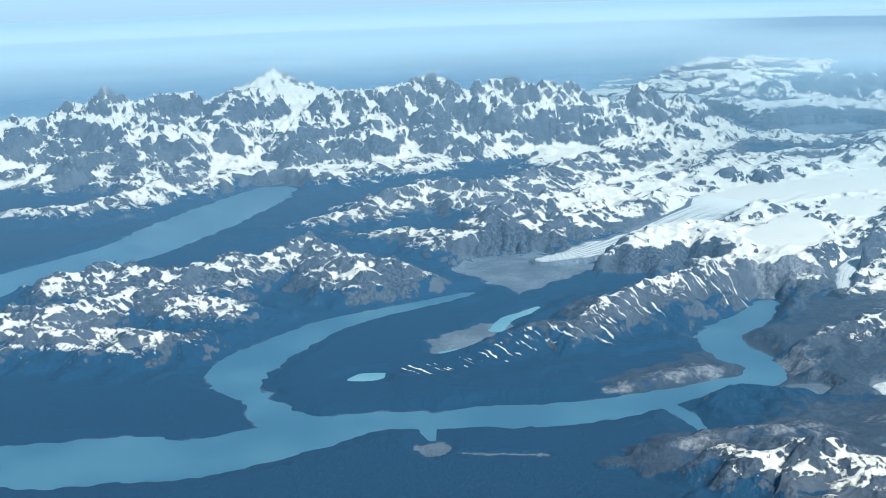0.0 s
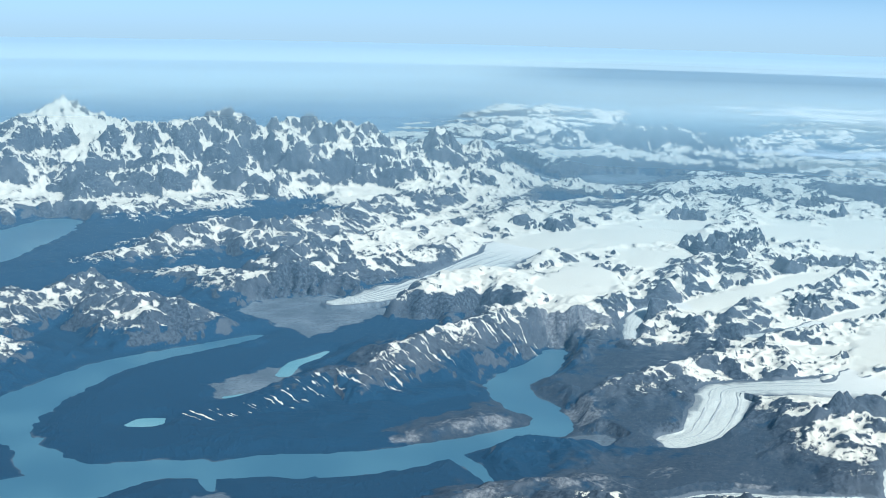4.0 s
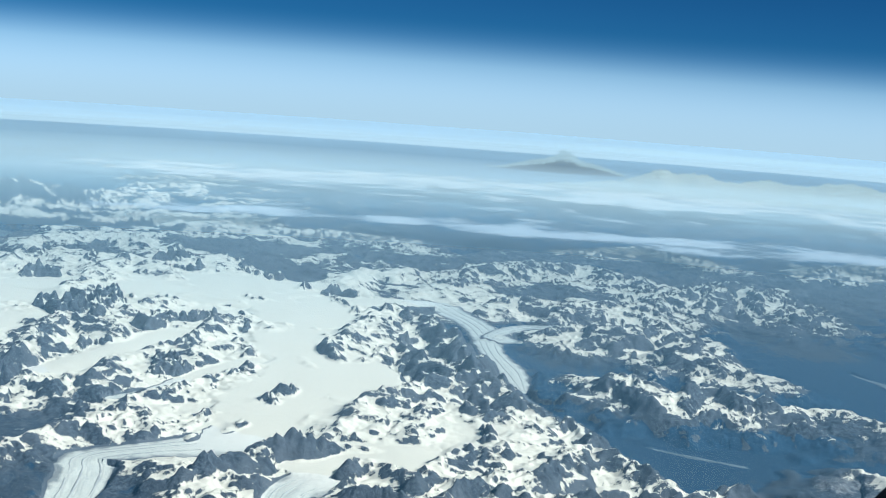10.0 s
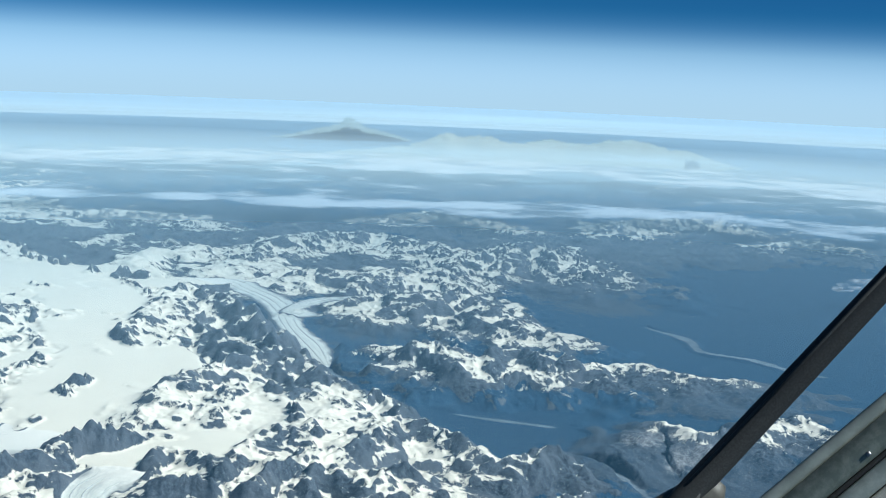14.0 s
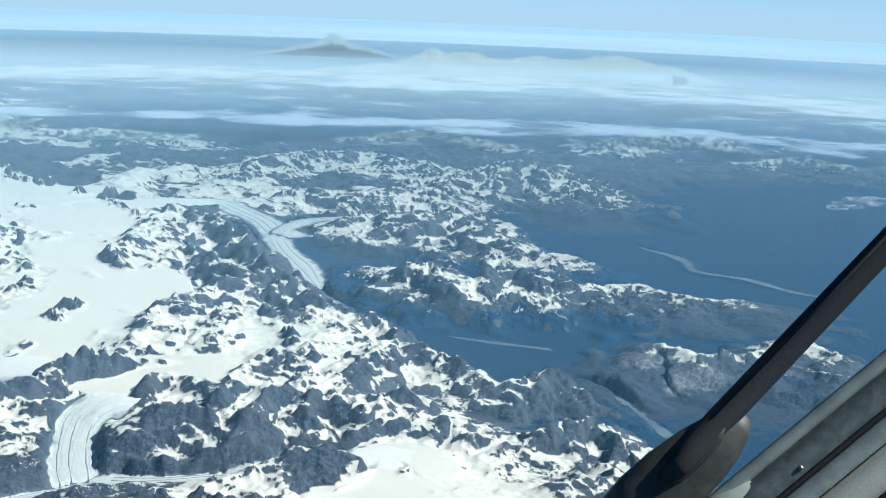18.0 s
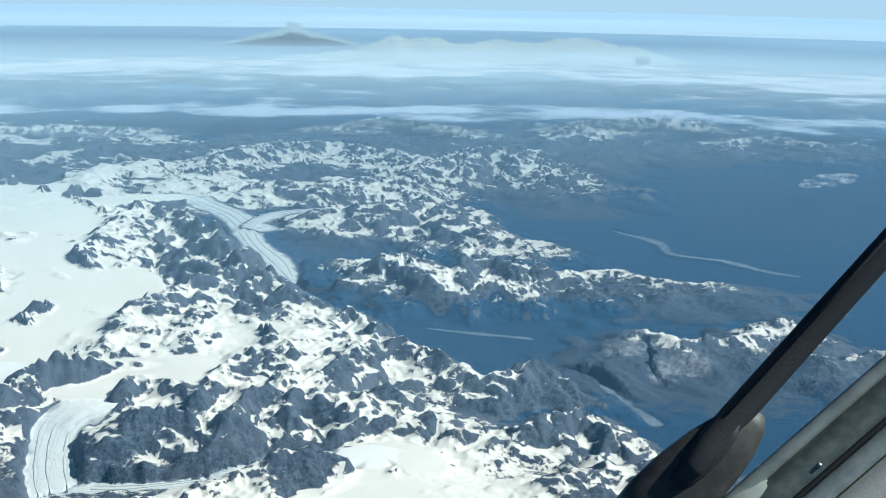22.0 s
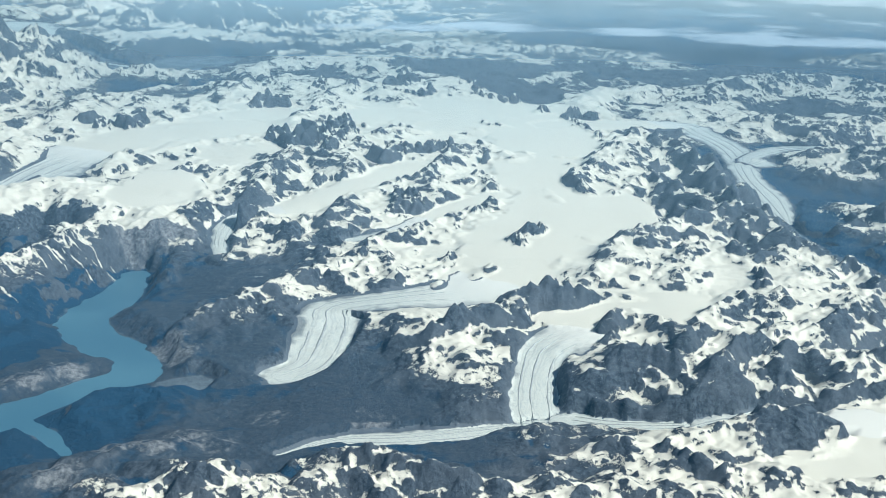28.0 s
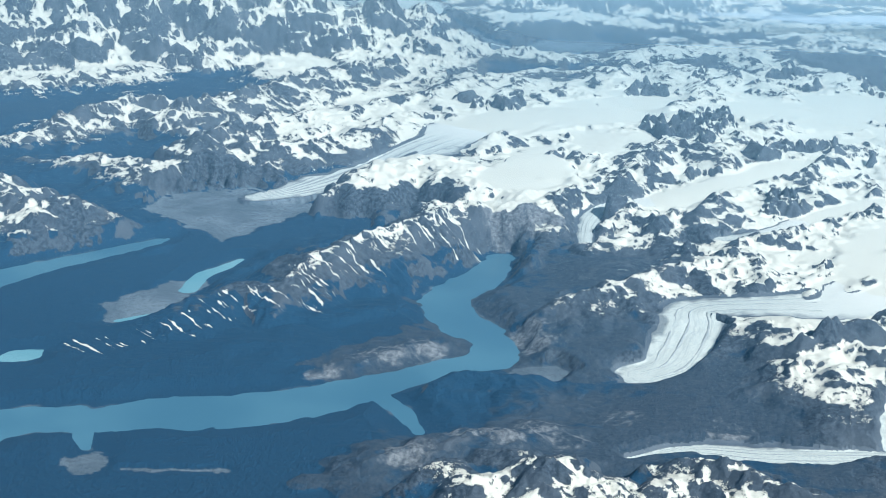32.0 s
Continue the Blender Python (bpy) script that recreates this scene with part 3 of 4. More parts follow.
def patch(line, margin):
    """The rows and columns of the fan that lie near a line."""
    xs, ys = [p[0] for p in line], [p[1] for p in line]
    inside = (X > min(xs) - margin) & (X < max(xs) + margin) & (Y > min(ys) - margin) & (Y < max(ys) + margin)
    r, c = np.where(inside.any(1))[0], np.where(inside.any(0))[0]
    if not len(r):
        return None
    return slice(r[0], r[-1] + 1), slice(c[0], c[-1] + 1)


WX = X + 2.2 * fbm(X, Y, 14, 3, 11)
WY = Y + 2.2 * fbm(X, Y, 14, 3, 31)
FX, FY = WX + 0.5 * fbm(X, Y, 2.4, 2, 41), WY + 0.5 * fbm(X, Y, 2.4, 2, 45)
peaks_large = alpine(WX, WY, 15.0, 6, 401)
peaks_small = alpine(FX, FY, 5.0, 5, 421)
fine_crest = alpine(FX, FY, 2.3, 4, 481, 0.1, 0.62)

num = np.zeros(X.shape, np.float32)
den = np.zeros(X.shape, np.float32)
for lx, ly, lh in LEVELS:
    reach = 12 + 0.03 * math.hypot(lx, ly)
    w = 1 / (((X - lx) ** 2 + (Y - ly) ** 2) / reach ** 2 + 0.25) ** 1.8
    num, den = num + w * lh, den + w
base = num / den
hills = fbm(X, Y, 60, 4, 51)
outer = smooth(900, 1300, RR)
plain = 1 - smooth(1200, 1550, RR)
open_sea = smooth(0.04, 0.16, TH) * (1 - smooth(1.2, 1.4, TH))
base = base * (1 - outer) + outer * np.clip(2 + 5 * fbm(X, Y, 150, 5, 61), 0, 7) * (1 - open_sea) * plain
behind = smooth(0, 0.2, np.abs(np.angle(np.exp(1j * (TH + 0.05)))) - 0.9)
base = base * (1 - behind) + behind * (4 + 4 * hills)
base = np.clip(base + 0.10 * base * hills, 0.35, None)

high = base.copy()
owner = np.full(X.shape, -1, np.int32)
craggy = np.ones(X.shape, np.float32)
streaks = np.zeros(X.shape, np.float32)
rocky = np.zeros(X.shape, np.float32)
for n, (line, width, kind) in enumerate(RIDGES):
    zone = patch(line, width * 2.6)
    if zone is None:
        continue
    d, side, (crest, run) = along(measured(line), WX[zone], WY[zone])
    x, y = X[zone], Y[zone]
    crest = crest * (1 + (0.025 if kind in ("massif", "peak") else 0.09) * perlin(x / (width * 0.6), y / (width * 0.6), 71) + 0.04 * perlin(x / 2, y / 2, 72))
    spur = 1 + 0.5 * perlin(x / (width * 0.8), y / (width * 0.8), 80 + n % 7)
    form = np.clip(1 - d / (width * 1.8 * spur), 0, 1)
    if kind == "dome":
        form = np.sin(form * math.pi / 2)
    elif kind in ("peak", "massif"):
        tall = alpine(WX[zone], WY[zone], 44.0, 7, 441)
        form = form ** 1.15 * (1 + (0.6 + 0.75 * (1 - form)) * (1.0 * tall + 0.45 * peaks_large[zone] - 0.72) * (0.25 if kind == "peak" or line[0][0] > 1300 else 0.8))
    elif kind == "gully":
        flute, amp, reach = 0, 0.62, width * 0.4
        for k in range(4):
            flute = flute + amp * (1 - 1.7 * np.abs(perlin(run / reach + 0.3 * perlin(x / width, y / width, 210 + k) + 7.3 * n, side / (reach * 4.2) + 1.9 * k, 220 + k)))
            amp, reach = amp * 0.48, reach * 0.5
        form = form ** 1.2 * (1 - 0.55 * (0.85 - flute) * (0.22 + 0.78 * np.clip(1.25 * (1 - form), 0, 1)))
    elif kind == "rock":
        form = form ** 1.1 * (1 + (0.36 + 0.8 * (1 - form)) * (peaks_large[zone] - 0.5))
        crestal = np.exp(-(d / (0.4 * width)) ** 2) * 0.06
    else:
        form = form ** 1.1 * (1 + 0.25 * (crags(WX[zone], WY[zone], width * 0.8, 3, 260) - 0.45))
    cand = base[zone] + (crest - base[zone]) * form
    more = cand > high[zone] + 0.02
    if kind == "rock":
        rocky[zone] = np.where(more, crestal, rocky[zone])
    high[zone] = np.where(more, cand, high[zone])
    owner[zone] = np.where(more & (form > 0.10), n, owner[zone])
    craggy[zone] = np.where(more, {"rock": 1.0, "dome": 0.3, "wood": 0.25, "bald": 0.7, "gully": 0.8, "massif": 1.0, "peak": 0.7}[kind], craggy[zone])
    if kind == "gully":
        span = math.dist(line[0][:2], line[-1][:2])
        across = (x * (line[-1][0] - line[0][0]) + y * (line[-1][1] - line[0][1])) / span
        streak = perlin(across / 0.85 + 0.5 * perlin(x / 5, y / 5, 303), d / 30, 300) + 0.55 * perlin(x / 3.5, y / 3.5, 301)
        streaks[zone] = np.maximum(streaks[zone], smooth(0.30, 0.46, streak) * smooth(0.3, 1.2, d) * (1 - smooth(0.65, 1.1, d / width + 0.65 * perlin(across / 2.6, d * 0, 302))) * (side < 0))
rise = np.clip(high - base, 0, None)
steps = 1 + 0.9 * smooth(600, 900, RR)
high = high + craggy * steps * ((0.19 * np.minimum(rise, 8) + 0.15) * (peaks_small - 0.45) + (0.07 * np.minimum(rise, 6) + 0.12) * (fine_crest - 0.45))
high = np.maximum(high, base * 0.8)
high += outer * np.clip(crags(X, Y, 70, 5, 99) - 0.5, 0, 1) * 5 * (1 - behind) * (1 - open_sea) * plain
rolling = smooth(600, 720, RR) * (1 - behind) * (1 - smooth(1.0, 5.0, rise)) * smooth(0.8, 2.0, base) * (1 - smooth(840, 920, RR) * smooth(0.10, 0.22, TH))
high += rolling * (9 * np.clip(alpine(WX, WY, 60, 6, 461) - 0.35, 0, 1) + 2.0 * peaks_large)
high += 0.06 * fbm(X, Y, 1.6, 2, 121) * smooth(0.5, 2, high)

# small rock islands that stand out of the icefield
high += 5.0 * smooth(0.46, 0.84, peaks_large) * smooth(-0.12, 0.2, fbm(X, Y, 34, 2, 501)) * smooth(8.6, 10, base) * (1 - smooth(0.5, 1.8, rise)) * (1 - outer)
calm = blurred(high, 4)
ice = np.zeros(X.shape, np.float32)
cross = np.zeros(X.shape, np.float32)
iceowner = np.full(X.shape, -1, np.int32)
margin = np.full(X.shape, 4.0, np.float32)
for n, (line, kind) in enumerate(GLACIERS):
    widest = max(p[3] for p in line)
    zone = patch(line, widest * 1.6 + 6)
    if zone is None:
        continue
    x, y = X[zone], Y[zone]
    wob = 0.8 * fbm(x, y, 5, 3, 131)
    d, side, (lift, wide) = along(line, x + wob, y - wob)
    edge = d - wide * (1 + 0.12 * perlin(x / 4, y / 4, 133))
    hold = 1 - smooth(0.0, 2.0 + 0.2 * wide, edge)
    rock = smooth(0.8, 3.4, calm[zone] - lift) * np.where(wide > 9, smooth(0.15, 0.4, d / wide), smooth(0.7, 1.1, d / np.maximum(wide, 0.1)))
    hold = hold * (1 - rock)
    top = lift + 0.25 * np.clip(1 - (d / np.maximum(wide, 0.1)) ** 2, 0, 1)
    high[zone] = high[zone] * (1 - hold) + top * hold
    brink = np.maximum(edge, (rock - 0.12) * 6)
    on = brink < np.where(lift < 9, 0.9, -0.1)
    margin[zone] = np.where(on, brink, margin[zone])
    ice[zone] = np.where(on, 1.0, ice[zone])
    cross[zone] = np.where(on, side / np.maximum(wide, 0.3), cross[zone])
    if kind == "tongue":
        iceowner[zone] = np.where(on & (lift < 9.6), n, iceowner[zone])

mud = np.zeros(X.shape, np.float32)
for line in SILTS:
    zone = patch(line, 40)
    if zone is None:
        continue
    x, y = X[zone], Y[zone]
    wob = 0.7 * fbm(x, y, 4, 3, 141)
    d, side, (lift, wide) = along(line, x + wob, y + wob)
    edge = d - wide * (1 + 0.15 * perlin(x / 3, y / 3, 143)) + min(1.0, max(p[3] for p in line) / 8) * (2.2 * fbm(x, y, 9, 4, 145, 0.6))
    hold = (1 - smooth(0.0, 2.0 + 0.25 * wide, edge)) * (1 - ice[zone])
    high[zone] = high[zone] * (1 - hold) + (lift + 0.05) * hold
    mud[zone] = np.maximum(mud[zone], 1 - smooth(-0.25, 0.25, edge + 0.3 * perlin(x / 0.8, y / 0.8, 144)))

shore = np.full(X.shape, 1e3, np.float32)
sea = np.full(X.shape, -1, np.int32)
for n, (line, tone) in enumerate(FJORDS):
    widest = max(p[2] for p in line)
    zone = patch(line, widest + 14)
    if zone is None:
        continue
    x, y = X[zone], Y[zone]
    big = min(1.0, widest / 6)
    wob = big * 1.0 * fbm(x, y, 7, 4, 151)
    d, side, (wide,) = along(line, x + wob, y - wob)
    edge = d - wide * (1 + 0.10 * perlin(x / 5, y / 5, 153)) + big * 0.5 * fbm(x, y, 3, 3, 155)
    closer = edge < shore[zone]
    sea[zone] = np.where(closer, n, sea[zone])
    shore[zone] = np.minimum(shore[zone], edge)
bank = smooth(0, 7.0, shore)
high = np.where(shore < 0, np.maximum(-0.6, shore * 0.3), np.where(shore < 7, 0.05 + (np.maximum(high, 0.1) - 0.05) * bank + 0.04 * np.clip(shore, 0, 1), np.maximum(high, 0.12)))
ice[shore < 0.1] = 0

# ---- what covers the land: slope, snow, woods ----
soft = high.copy()
soft[1:-1] = (high[:-2] + 4 * high[1:-1] + high[2:]) / 6
down = np.gradient(soft, radii, axis=0)
acrossg = np.gradient(soft, angles, axis=1) / RR
steep = np.hypot(down, acrossg)
slope_x = down * np.cos(TH) - acrossg * np.sin(TH)
slope_y = down * np.sin(TH) + acrossg * np.cos(TH)
ice[steep > 1.1], iceowner[steep > 1.1] = 0, -1
patchy = fbm(X, Y, 4.5, 5, 161, 0.62)
blotch = fbm(X, Y, 15, 3, 165)
kinds = np.array([r[2] for r in RIDGES] + ["none"])[owner]
is_bald = np.isin(kinds, ("bald", "wood"))
coastal = smooth(540, 640, RR) * smooth(30, 90, Y)
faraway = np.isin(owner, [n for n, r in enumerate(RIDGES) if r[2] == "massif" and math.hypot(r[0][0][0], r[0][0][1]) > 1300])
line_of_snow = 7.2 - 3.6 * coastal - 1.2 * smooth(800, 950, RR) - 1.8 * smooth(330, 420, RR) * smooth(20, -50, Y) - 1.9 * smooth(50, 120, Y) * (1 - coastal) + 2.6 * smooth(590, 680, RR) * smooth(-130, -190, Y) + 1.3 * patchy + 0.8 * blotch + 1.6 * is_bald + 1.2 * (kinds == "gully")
# far massifs turn wholly snow-white, paleness that stands in for haze over their rock
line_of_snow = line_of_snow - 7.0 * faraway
line_of_snow = line_of_snow * (1 - rolling) + rolling * (base + 3.3 + 3.6 * smooth(-0.12, -0.3, TH) + 1.0 * patchy + 1.2 * blotch)
lean = 0.22 * (0.8 * slope_x - 0.35 * slope_y)
bulge = np.clip((high - blurred(high, 5)) / (0.002 * RR), -2.2, 2.2)
landform = blurred(high, 3)
broad_slope = np.hypot(np.gradient(landform, radii, axis=0), np.gradient(landform, angles, axis=1) / RR)
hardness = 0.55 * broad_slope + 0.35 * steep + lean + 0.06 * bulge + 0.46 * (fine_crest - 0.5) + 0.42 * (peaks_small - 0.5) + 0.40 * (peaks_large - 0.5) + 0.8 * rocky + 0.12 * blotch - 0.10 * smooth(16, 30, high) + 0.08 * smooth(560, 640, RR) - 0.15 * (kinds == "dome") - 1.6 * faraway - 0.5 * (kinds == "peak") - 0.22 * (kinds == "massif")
snow = np.minimum(np.clip(0.45 + (high - line_of_snow) / 2.2, -4, 2), np.clip(0.5 + 2.2 * (0.52 - hardness), -0.9, 2))
flat_high = smooth(8.3, 9.6, base) * (1 - smooth(0.16, 0.4, steep)) * (rise < 2.0)
snow = snow + np.maximum(flat_high, ice * (iceowner < 0)) * np.clip(2.4 - snow, 0, None)
snow = np.where(streaks > 0.1, np.maximum(snow, streaks * 1.1), snow)
wood = (1 - smooth(4.2, 6.4, high + 1.1 * patchy + 1.2 * blotch)) * (1 - smooth(0.7, 1.1, steep + 0.25 * patchy))
bare = smooth(0.35, 0.8, 0.8 * np.isin(kinds, ("bald",)) + 0.3 * patchy)
for places, layer in ((SCRUB, 0), (CLIFFS, 1)):
    spread = np.zeros(X.shape, np.float32)
    for px, py, size in places:
        spread = np.maximum(spread, np.exp(-((X - px) ** 2 + (Y - py) ** 2) / size ** 2))
    if layer == 0:
        bare = np.maximum(bare, smooth(0.3, 0.75, spread + 0.3 * patchy))
    else:
        pale = smooth(0.45, 0.75, spread + 0.35 * crags(X, Y, 3.0, 4, 177) - 0.1) * smooth(0.1, 0.3, steep + 0.1 * patchy)
beach = (shore > 0) * (1 - smooth(0.15, 0.6, shore)) * smooth(0.05, 0.35, blotch)
mud = np.maximum(mud, 0.7 * beach)

# ---- materials ----
def material(name):
    m = bpy.data.materials.new(name)
    m.use_nodes = True
    return m, m.node_tree.nodes, m.node_tree.links, m.node_tree.nodes["Principled BSDF"]


def node(nodes, kind, **values):
    n = nodes.new(kind)
    for k, v in values.items():
        n.inputs[k.replace("_", " ")].default_value = v
    return n


def mixed(nodes, links, fac, a, b):
    m = nodes.new("ShaderNodeMix")
    m.data_type = "RGBA"
    for sock, v in ((m.inputs[0], fac), (m.inputs[6], a), (m.inputs[7], b)):
        if isinstance(v, (tuple, float, int)):
            sock.default_value = v if not isinstance(v, tuple) else (*v, 1)
        else:
            links.new(v, sock)
    return m.outputs[2]


def math_node(nodes, links, op, a, b=0.0, c=0.0):
    m = nodes.new("ShaderNodeMath")
    m.operation = op
    for sock, v in zip(m.inputs, (a, b, c)):
        if isinstance(v, (float, int)):
            sock.default_value = v
        else:
            links.new(v, sock)
    return m.outputs[0]


def ramp(nodes, links, value, lo, hi):
    m = nodes.new("ShaderNodeMapRange")
    m.interpolation_type = "SMOOTHSTEP"
    m.inputs["From Min"].default_value, m.inputs["From Max"].default_value = lo, hi
    links.new(value, m.inputs["Value"])
    return m.outputs["Result"]


def attribute(nodes, name):
    a = nodes.new("ShaderNodeAttribute")
    a.attribute_name = name
    return a.outputs["Fac"]


def noise_at(nodes, links, coord, scale, detail=4, rough=0.6):
    n = node(nodes, "ShaderNodeTexNoise", Scale=scale, Detail=detail, Roughness=rough)
    links.new(coord, n.inputs["Vector"])
    return n.outputs["Fac"]


def land_material():
    m, nodes, links, bsdf = material("land")
    co = nodes.new("ShaderNodeTexCoord").outputs["Object"]
    grain = noise_at(nodes, links, co, 0.9, 7, 0.68)
    speck = noise_at(nodes, links, co, 4.0, 3, 0.7)
    broad = noise_at(nodes, links, co, 0.07, 4, 0.55)
    rock = mixed(nodes, links, ramp(nodes, links, grain, 0.35, 0.68), (0.036, 0.055, 0.083), (0.13, 0.16, 0.2))
    rock = mixed(nodes, links, ramp(nodes, links, broad, 0.42, 0.68), rock, (0.125, 0.15, 0.185))
    # spruce green pushed to blue: the haze tint is put into the base colour
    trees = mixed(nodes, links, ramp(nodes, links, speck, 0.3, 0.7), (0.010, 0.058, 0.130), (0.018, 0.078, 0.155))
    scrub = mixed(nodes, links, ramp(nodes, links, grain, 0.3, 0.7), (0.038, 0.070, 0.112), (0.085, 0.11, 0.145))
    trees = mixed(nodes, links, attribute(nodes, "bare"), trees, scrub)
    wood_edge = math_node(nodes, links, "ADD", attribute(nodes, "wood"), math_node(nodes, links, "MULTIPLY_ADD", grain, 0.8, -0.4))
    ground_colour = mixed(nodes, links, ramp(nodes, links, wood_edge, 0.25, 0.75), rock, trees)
    gravel = mixed(nodes, links, ramp(nodes, links, broad, 0.35, 0.65), (0.15, 0.195, 0.24), (0.25, 0.305, 0.355))
    gravel = mixed(nodes, links, ramp(nodes, links, grain, 0.45, 0.72), gravel, (0.11, 0.15, 0.19))
    ground_colour = mixed(nodes, links, attribute(nodes, "pale"), ground_colour, mixed(nodes, links, ramp(nodes, links, grain, 0.35, 0.65), (0.13, 0.15, 0.18), (0.34, 0.355, 0.37)))
    ground_colour = mixed(nodes, links, attribute(nodes, "mud"), ground_colour, gravel)
    ragged = noise_at(nodes, links, co, 1.3, 9, 0.72)
    flecks = noise_at(nodes, links, co, 5.0, 3, 0.65)
    snow_edge = math_node(nodes, links, "ADD", attribute(nodes, "snow"), math_node(nodes, links, "MULTIPLY_ADD", flecks, 1.2, math_node(nodes, links, "MULTIPLY_ADD", ragged, 2.4, -1.8)))
    cover = ramp(nodes, links, snow_edge, 0.46, 0.54)
    white = mixed(nodes, links, ramp(nodes, links, broad, 0.3, 0.7), (0.79, 0.757, 0.645), (0.835, 0.80, 0.685))
    links.new(mixed(nodes, links, cover, ground_colour, white), bsdf.inputs["Base Color"])
    bsdf.inputs["Roughness"].default_value = 0.85
    rough_ground = math_node(nodes, links, "MULTIPLY", ragged, math_node(nodes, links, "MULTIPLY_ADD", cover, -0.88, 1.0))
    bump = node(nodes, "ShaderNodeBump", Strength=1.0, Distance=0.9)
    links.new(rough_ground, bump.inputs["Height"])
    links.new(bump.outputs["Normal"], bsdf.inputs["Normal"])
    return m


def ice_material():
    m, nodes, links, bsdf = material("glacier_ice")
    co = nodes.new("ShaderNodeTexCoord").outputs["Object"]
    grain = noise_at(nodes, links, co, 1.8, 6, 0.7)
    broad = noise_at(nodes, links, co, 0.12, 3, 0.5)
    c = attribute(nodes, "cross")
    bend = math_node(nodes, links, "MULTIPLY_ADD", broad, 0.35, c)
    wave = math_node(nodes, links, "SINE", math_node(nodes, links, "MULTIPLY", bend, 13.0))
    wave2 = math_node(nodes, links, "SINE", math_node(nodes, links, "MULTIPLY", bend, 47.0))
    bands = math_node(nodes, links, "ADD", math_node(nodes, links, "MULTIPLY", wave, 0.45), math_node(nodes, links, "MULTIPLY_ADD", wave2, 0.4, math_node(nodes, links, "MULTIPLY_ADD", grain, 0.9, -0.45)))
    low = attribute(nodes, "low")
    stripe = math_node(nodes, links, "MULTIPLY", ramp(nodes, links, bands, 0.25, 0.85), low)
    clean = mixed(nodes, links, low, (0.90, 0.875, 0.79), (0.68, 0.70, 0.64))
    clean = mixed(nodes, links, math_node(nodes, links, "MULTIPLY", ramp(nodes, links, grain, 0.45, 0.7), low), clean, (0.50, 0.55, 0.55))
    tone = mixed(nodes, links, math_node(nodes, links, "MULTIPLY", stripe, 0.28), clean, (0.22, 0.25, 0.28))
    tone = mixed(nodes, links, attribute(nodes, "dirt"), tone, (0.10, 0.125, 0.155))
    brink = math_node(nodes, links, "MULTIPLY_ADD", grain, 0.7, math_node(nodes, links, "ADD", attribute(nodes, "margin"), -0.35))
    tone = mixed(nodes, links, math_node(nodes, links, "MULTIPLY", ramp(nodes, links, brink, -0.18, 0.05), 0.95), tone, (0.085, 0.108, 0.14))
    links.new(tone, bsdf.inputs["Base Color"])
    bsdf.inputs["Roughness"].default_value = 0.7
    bump = node(nodes, "ShaderNodeBump", Strength=0.4, Distance=0.2)
    links.new(grain, bump.inputs["Height"])
    links.new(bump.outputs["Normal"], bsdf.inputs["Normal"])
    return m


def water_material(name, deep, pale):
    m, nodes, links, bsdf = material(name)
    co = nodes.new("ShaderNodeTexCoord").outputs["Object"]
    silty = noise_at(nodes, links, co, 0.035, 4, 0.5)
    links.new(mixed(nodes, links, ramp(nodes, links, silty, 0.35, 0.68), deep, pale), bsdf.inputs["Base Color"])
    bsdf.inputs["Roughness"].default_value = 0.28
    bsdf.inputs["IOR"].default_value = 1.33
    bump = node(nodes, "ShaderNodeBump", Strength=0.12, Distance=0.05)
    links.new(noise_at(nodes, links, co, 6.0, 3), bump.inputs["Height"])
    links.new(bump.outputs["Normal"], bsdf.inputs["Normal"])
    return m


LAND, ICE = land_material(), ice_material()
MILKY = water_material("milky_sea_water", (0.08, 0.185, 0.265), (0.11, 0.235, 0.315))
TURQUOISE = water_material("turquoise_meltwater", (0.17, 0.36, 0.42), (0.25, 0.45, 0.5))

# ---- the land as meshes: ground, one mountain a crest, one glacier a tongue ----
Z = high - drop(X, Y)
low = 1 - smooth(7.5, 10.5, high)
dirt = 0.7 * smooth(0.66, 1.0, np.abs(cross) + 0.2 * patchy) * low
LAYERS = {"snow": snow, "wood": wood, "mud": mud, "bare": bare, "pale": pale, "cross": cross, "low": low, "dirt": dirt, "margin": margin}
next_col = (np.arange(NA) + 1) % NA
index = np.arange(NR * NA).reshape(NR, NA)
quads = np.stack([index[:-1], index[1:], index[1:][:, next_col], index[:-1][:, next_col]], -1).reshape(-1, 4)


def sheet(name, faces, height, mat, layers, facets=False):
    """One mesh of the fan's faces, with the layers that its material reads."""
    used, local = np.unique(faces, return_inverse=True)
    local = local.reshape(-1)
    me = bpy.data.meshes.new(name)
    me.vertices.add(len(used))
    co = np.stack([X.ravel()[used], Y.ravel()[used], height.ravel()[used]], -1).astype(np.float32)
    me.vertices.foreach_set("co", co.ravel())
    me.loops.add(len(local))
    me.loops.foreach_set("vertex_index", local.astype(np.int32))
    me.polygons.add(len(faces))
    me.polygons.foreach_set("loop_start", np.arange(0, len(local), 4, dtype=np.int32))
    if facets:
        me.polygons.foreach_set("use_smooth", np.zeros(len(faces), bool))
    for key in layers:
        me.attributes.new(key, "FLOAT", "POINT").data.foreach_set("value", LAYERS[key].ravel()[used].astype(np.float32))
    me.update(calc_edges=True)
    me.materials.append(mat)
    return new(name, me)


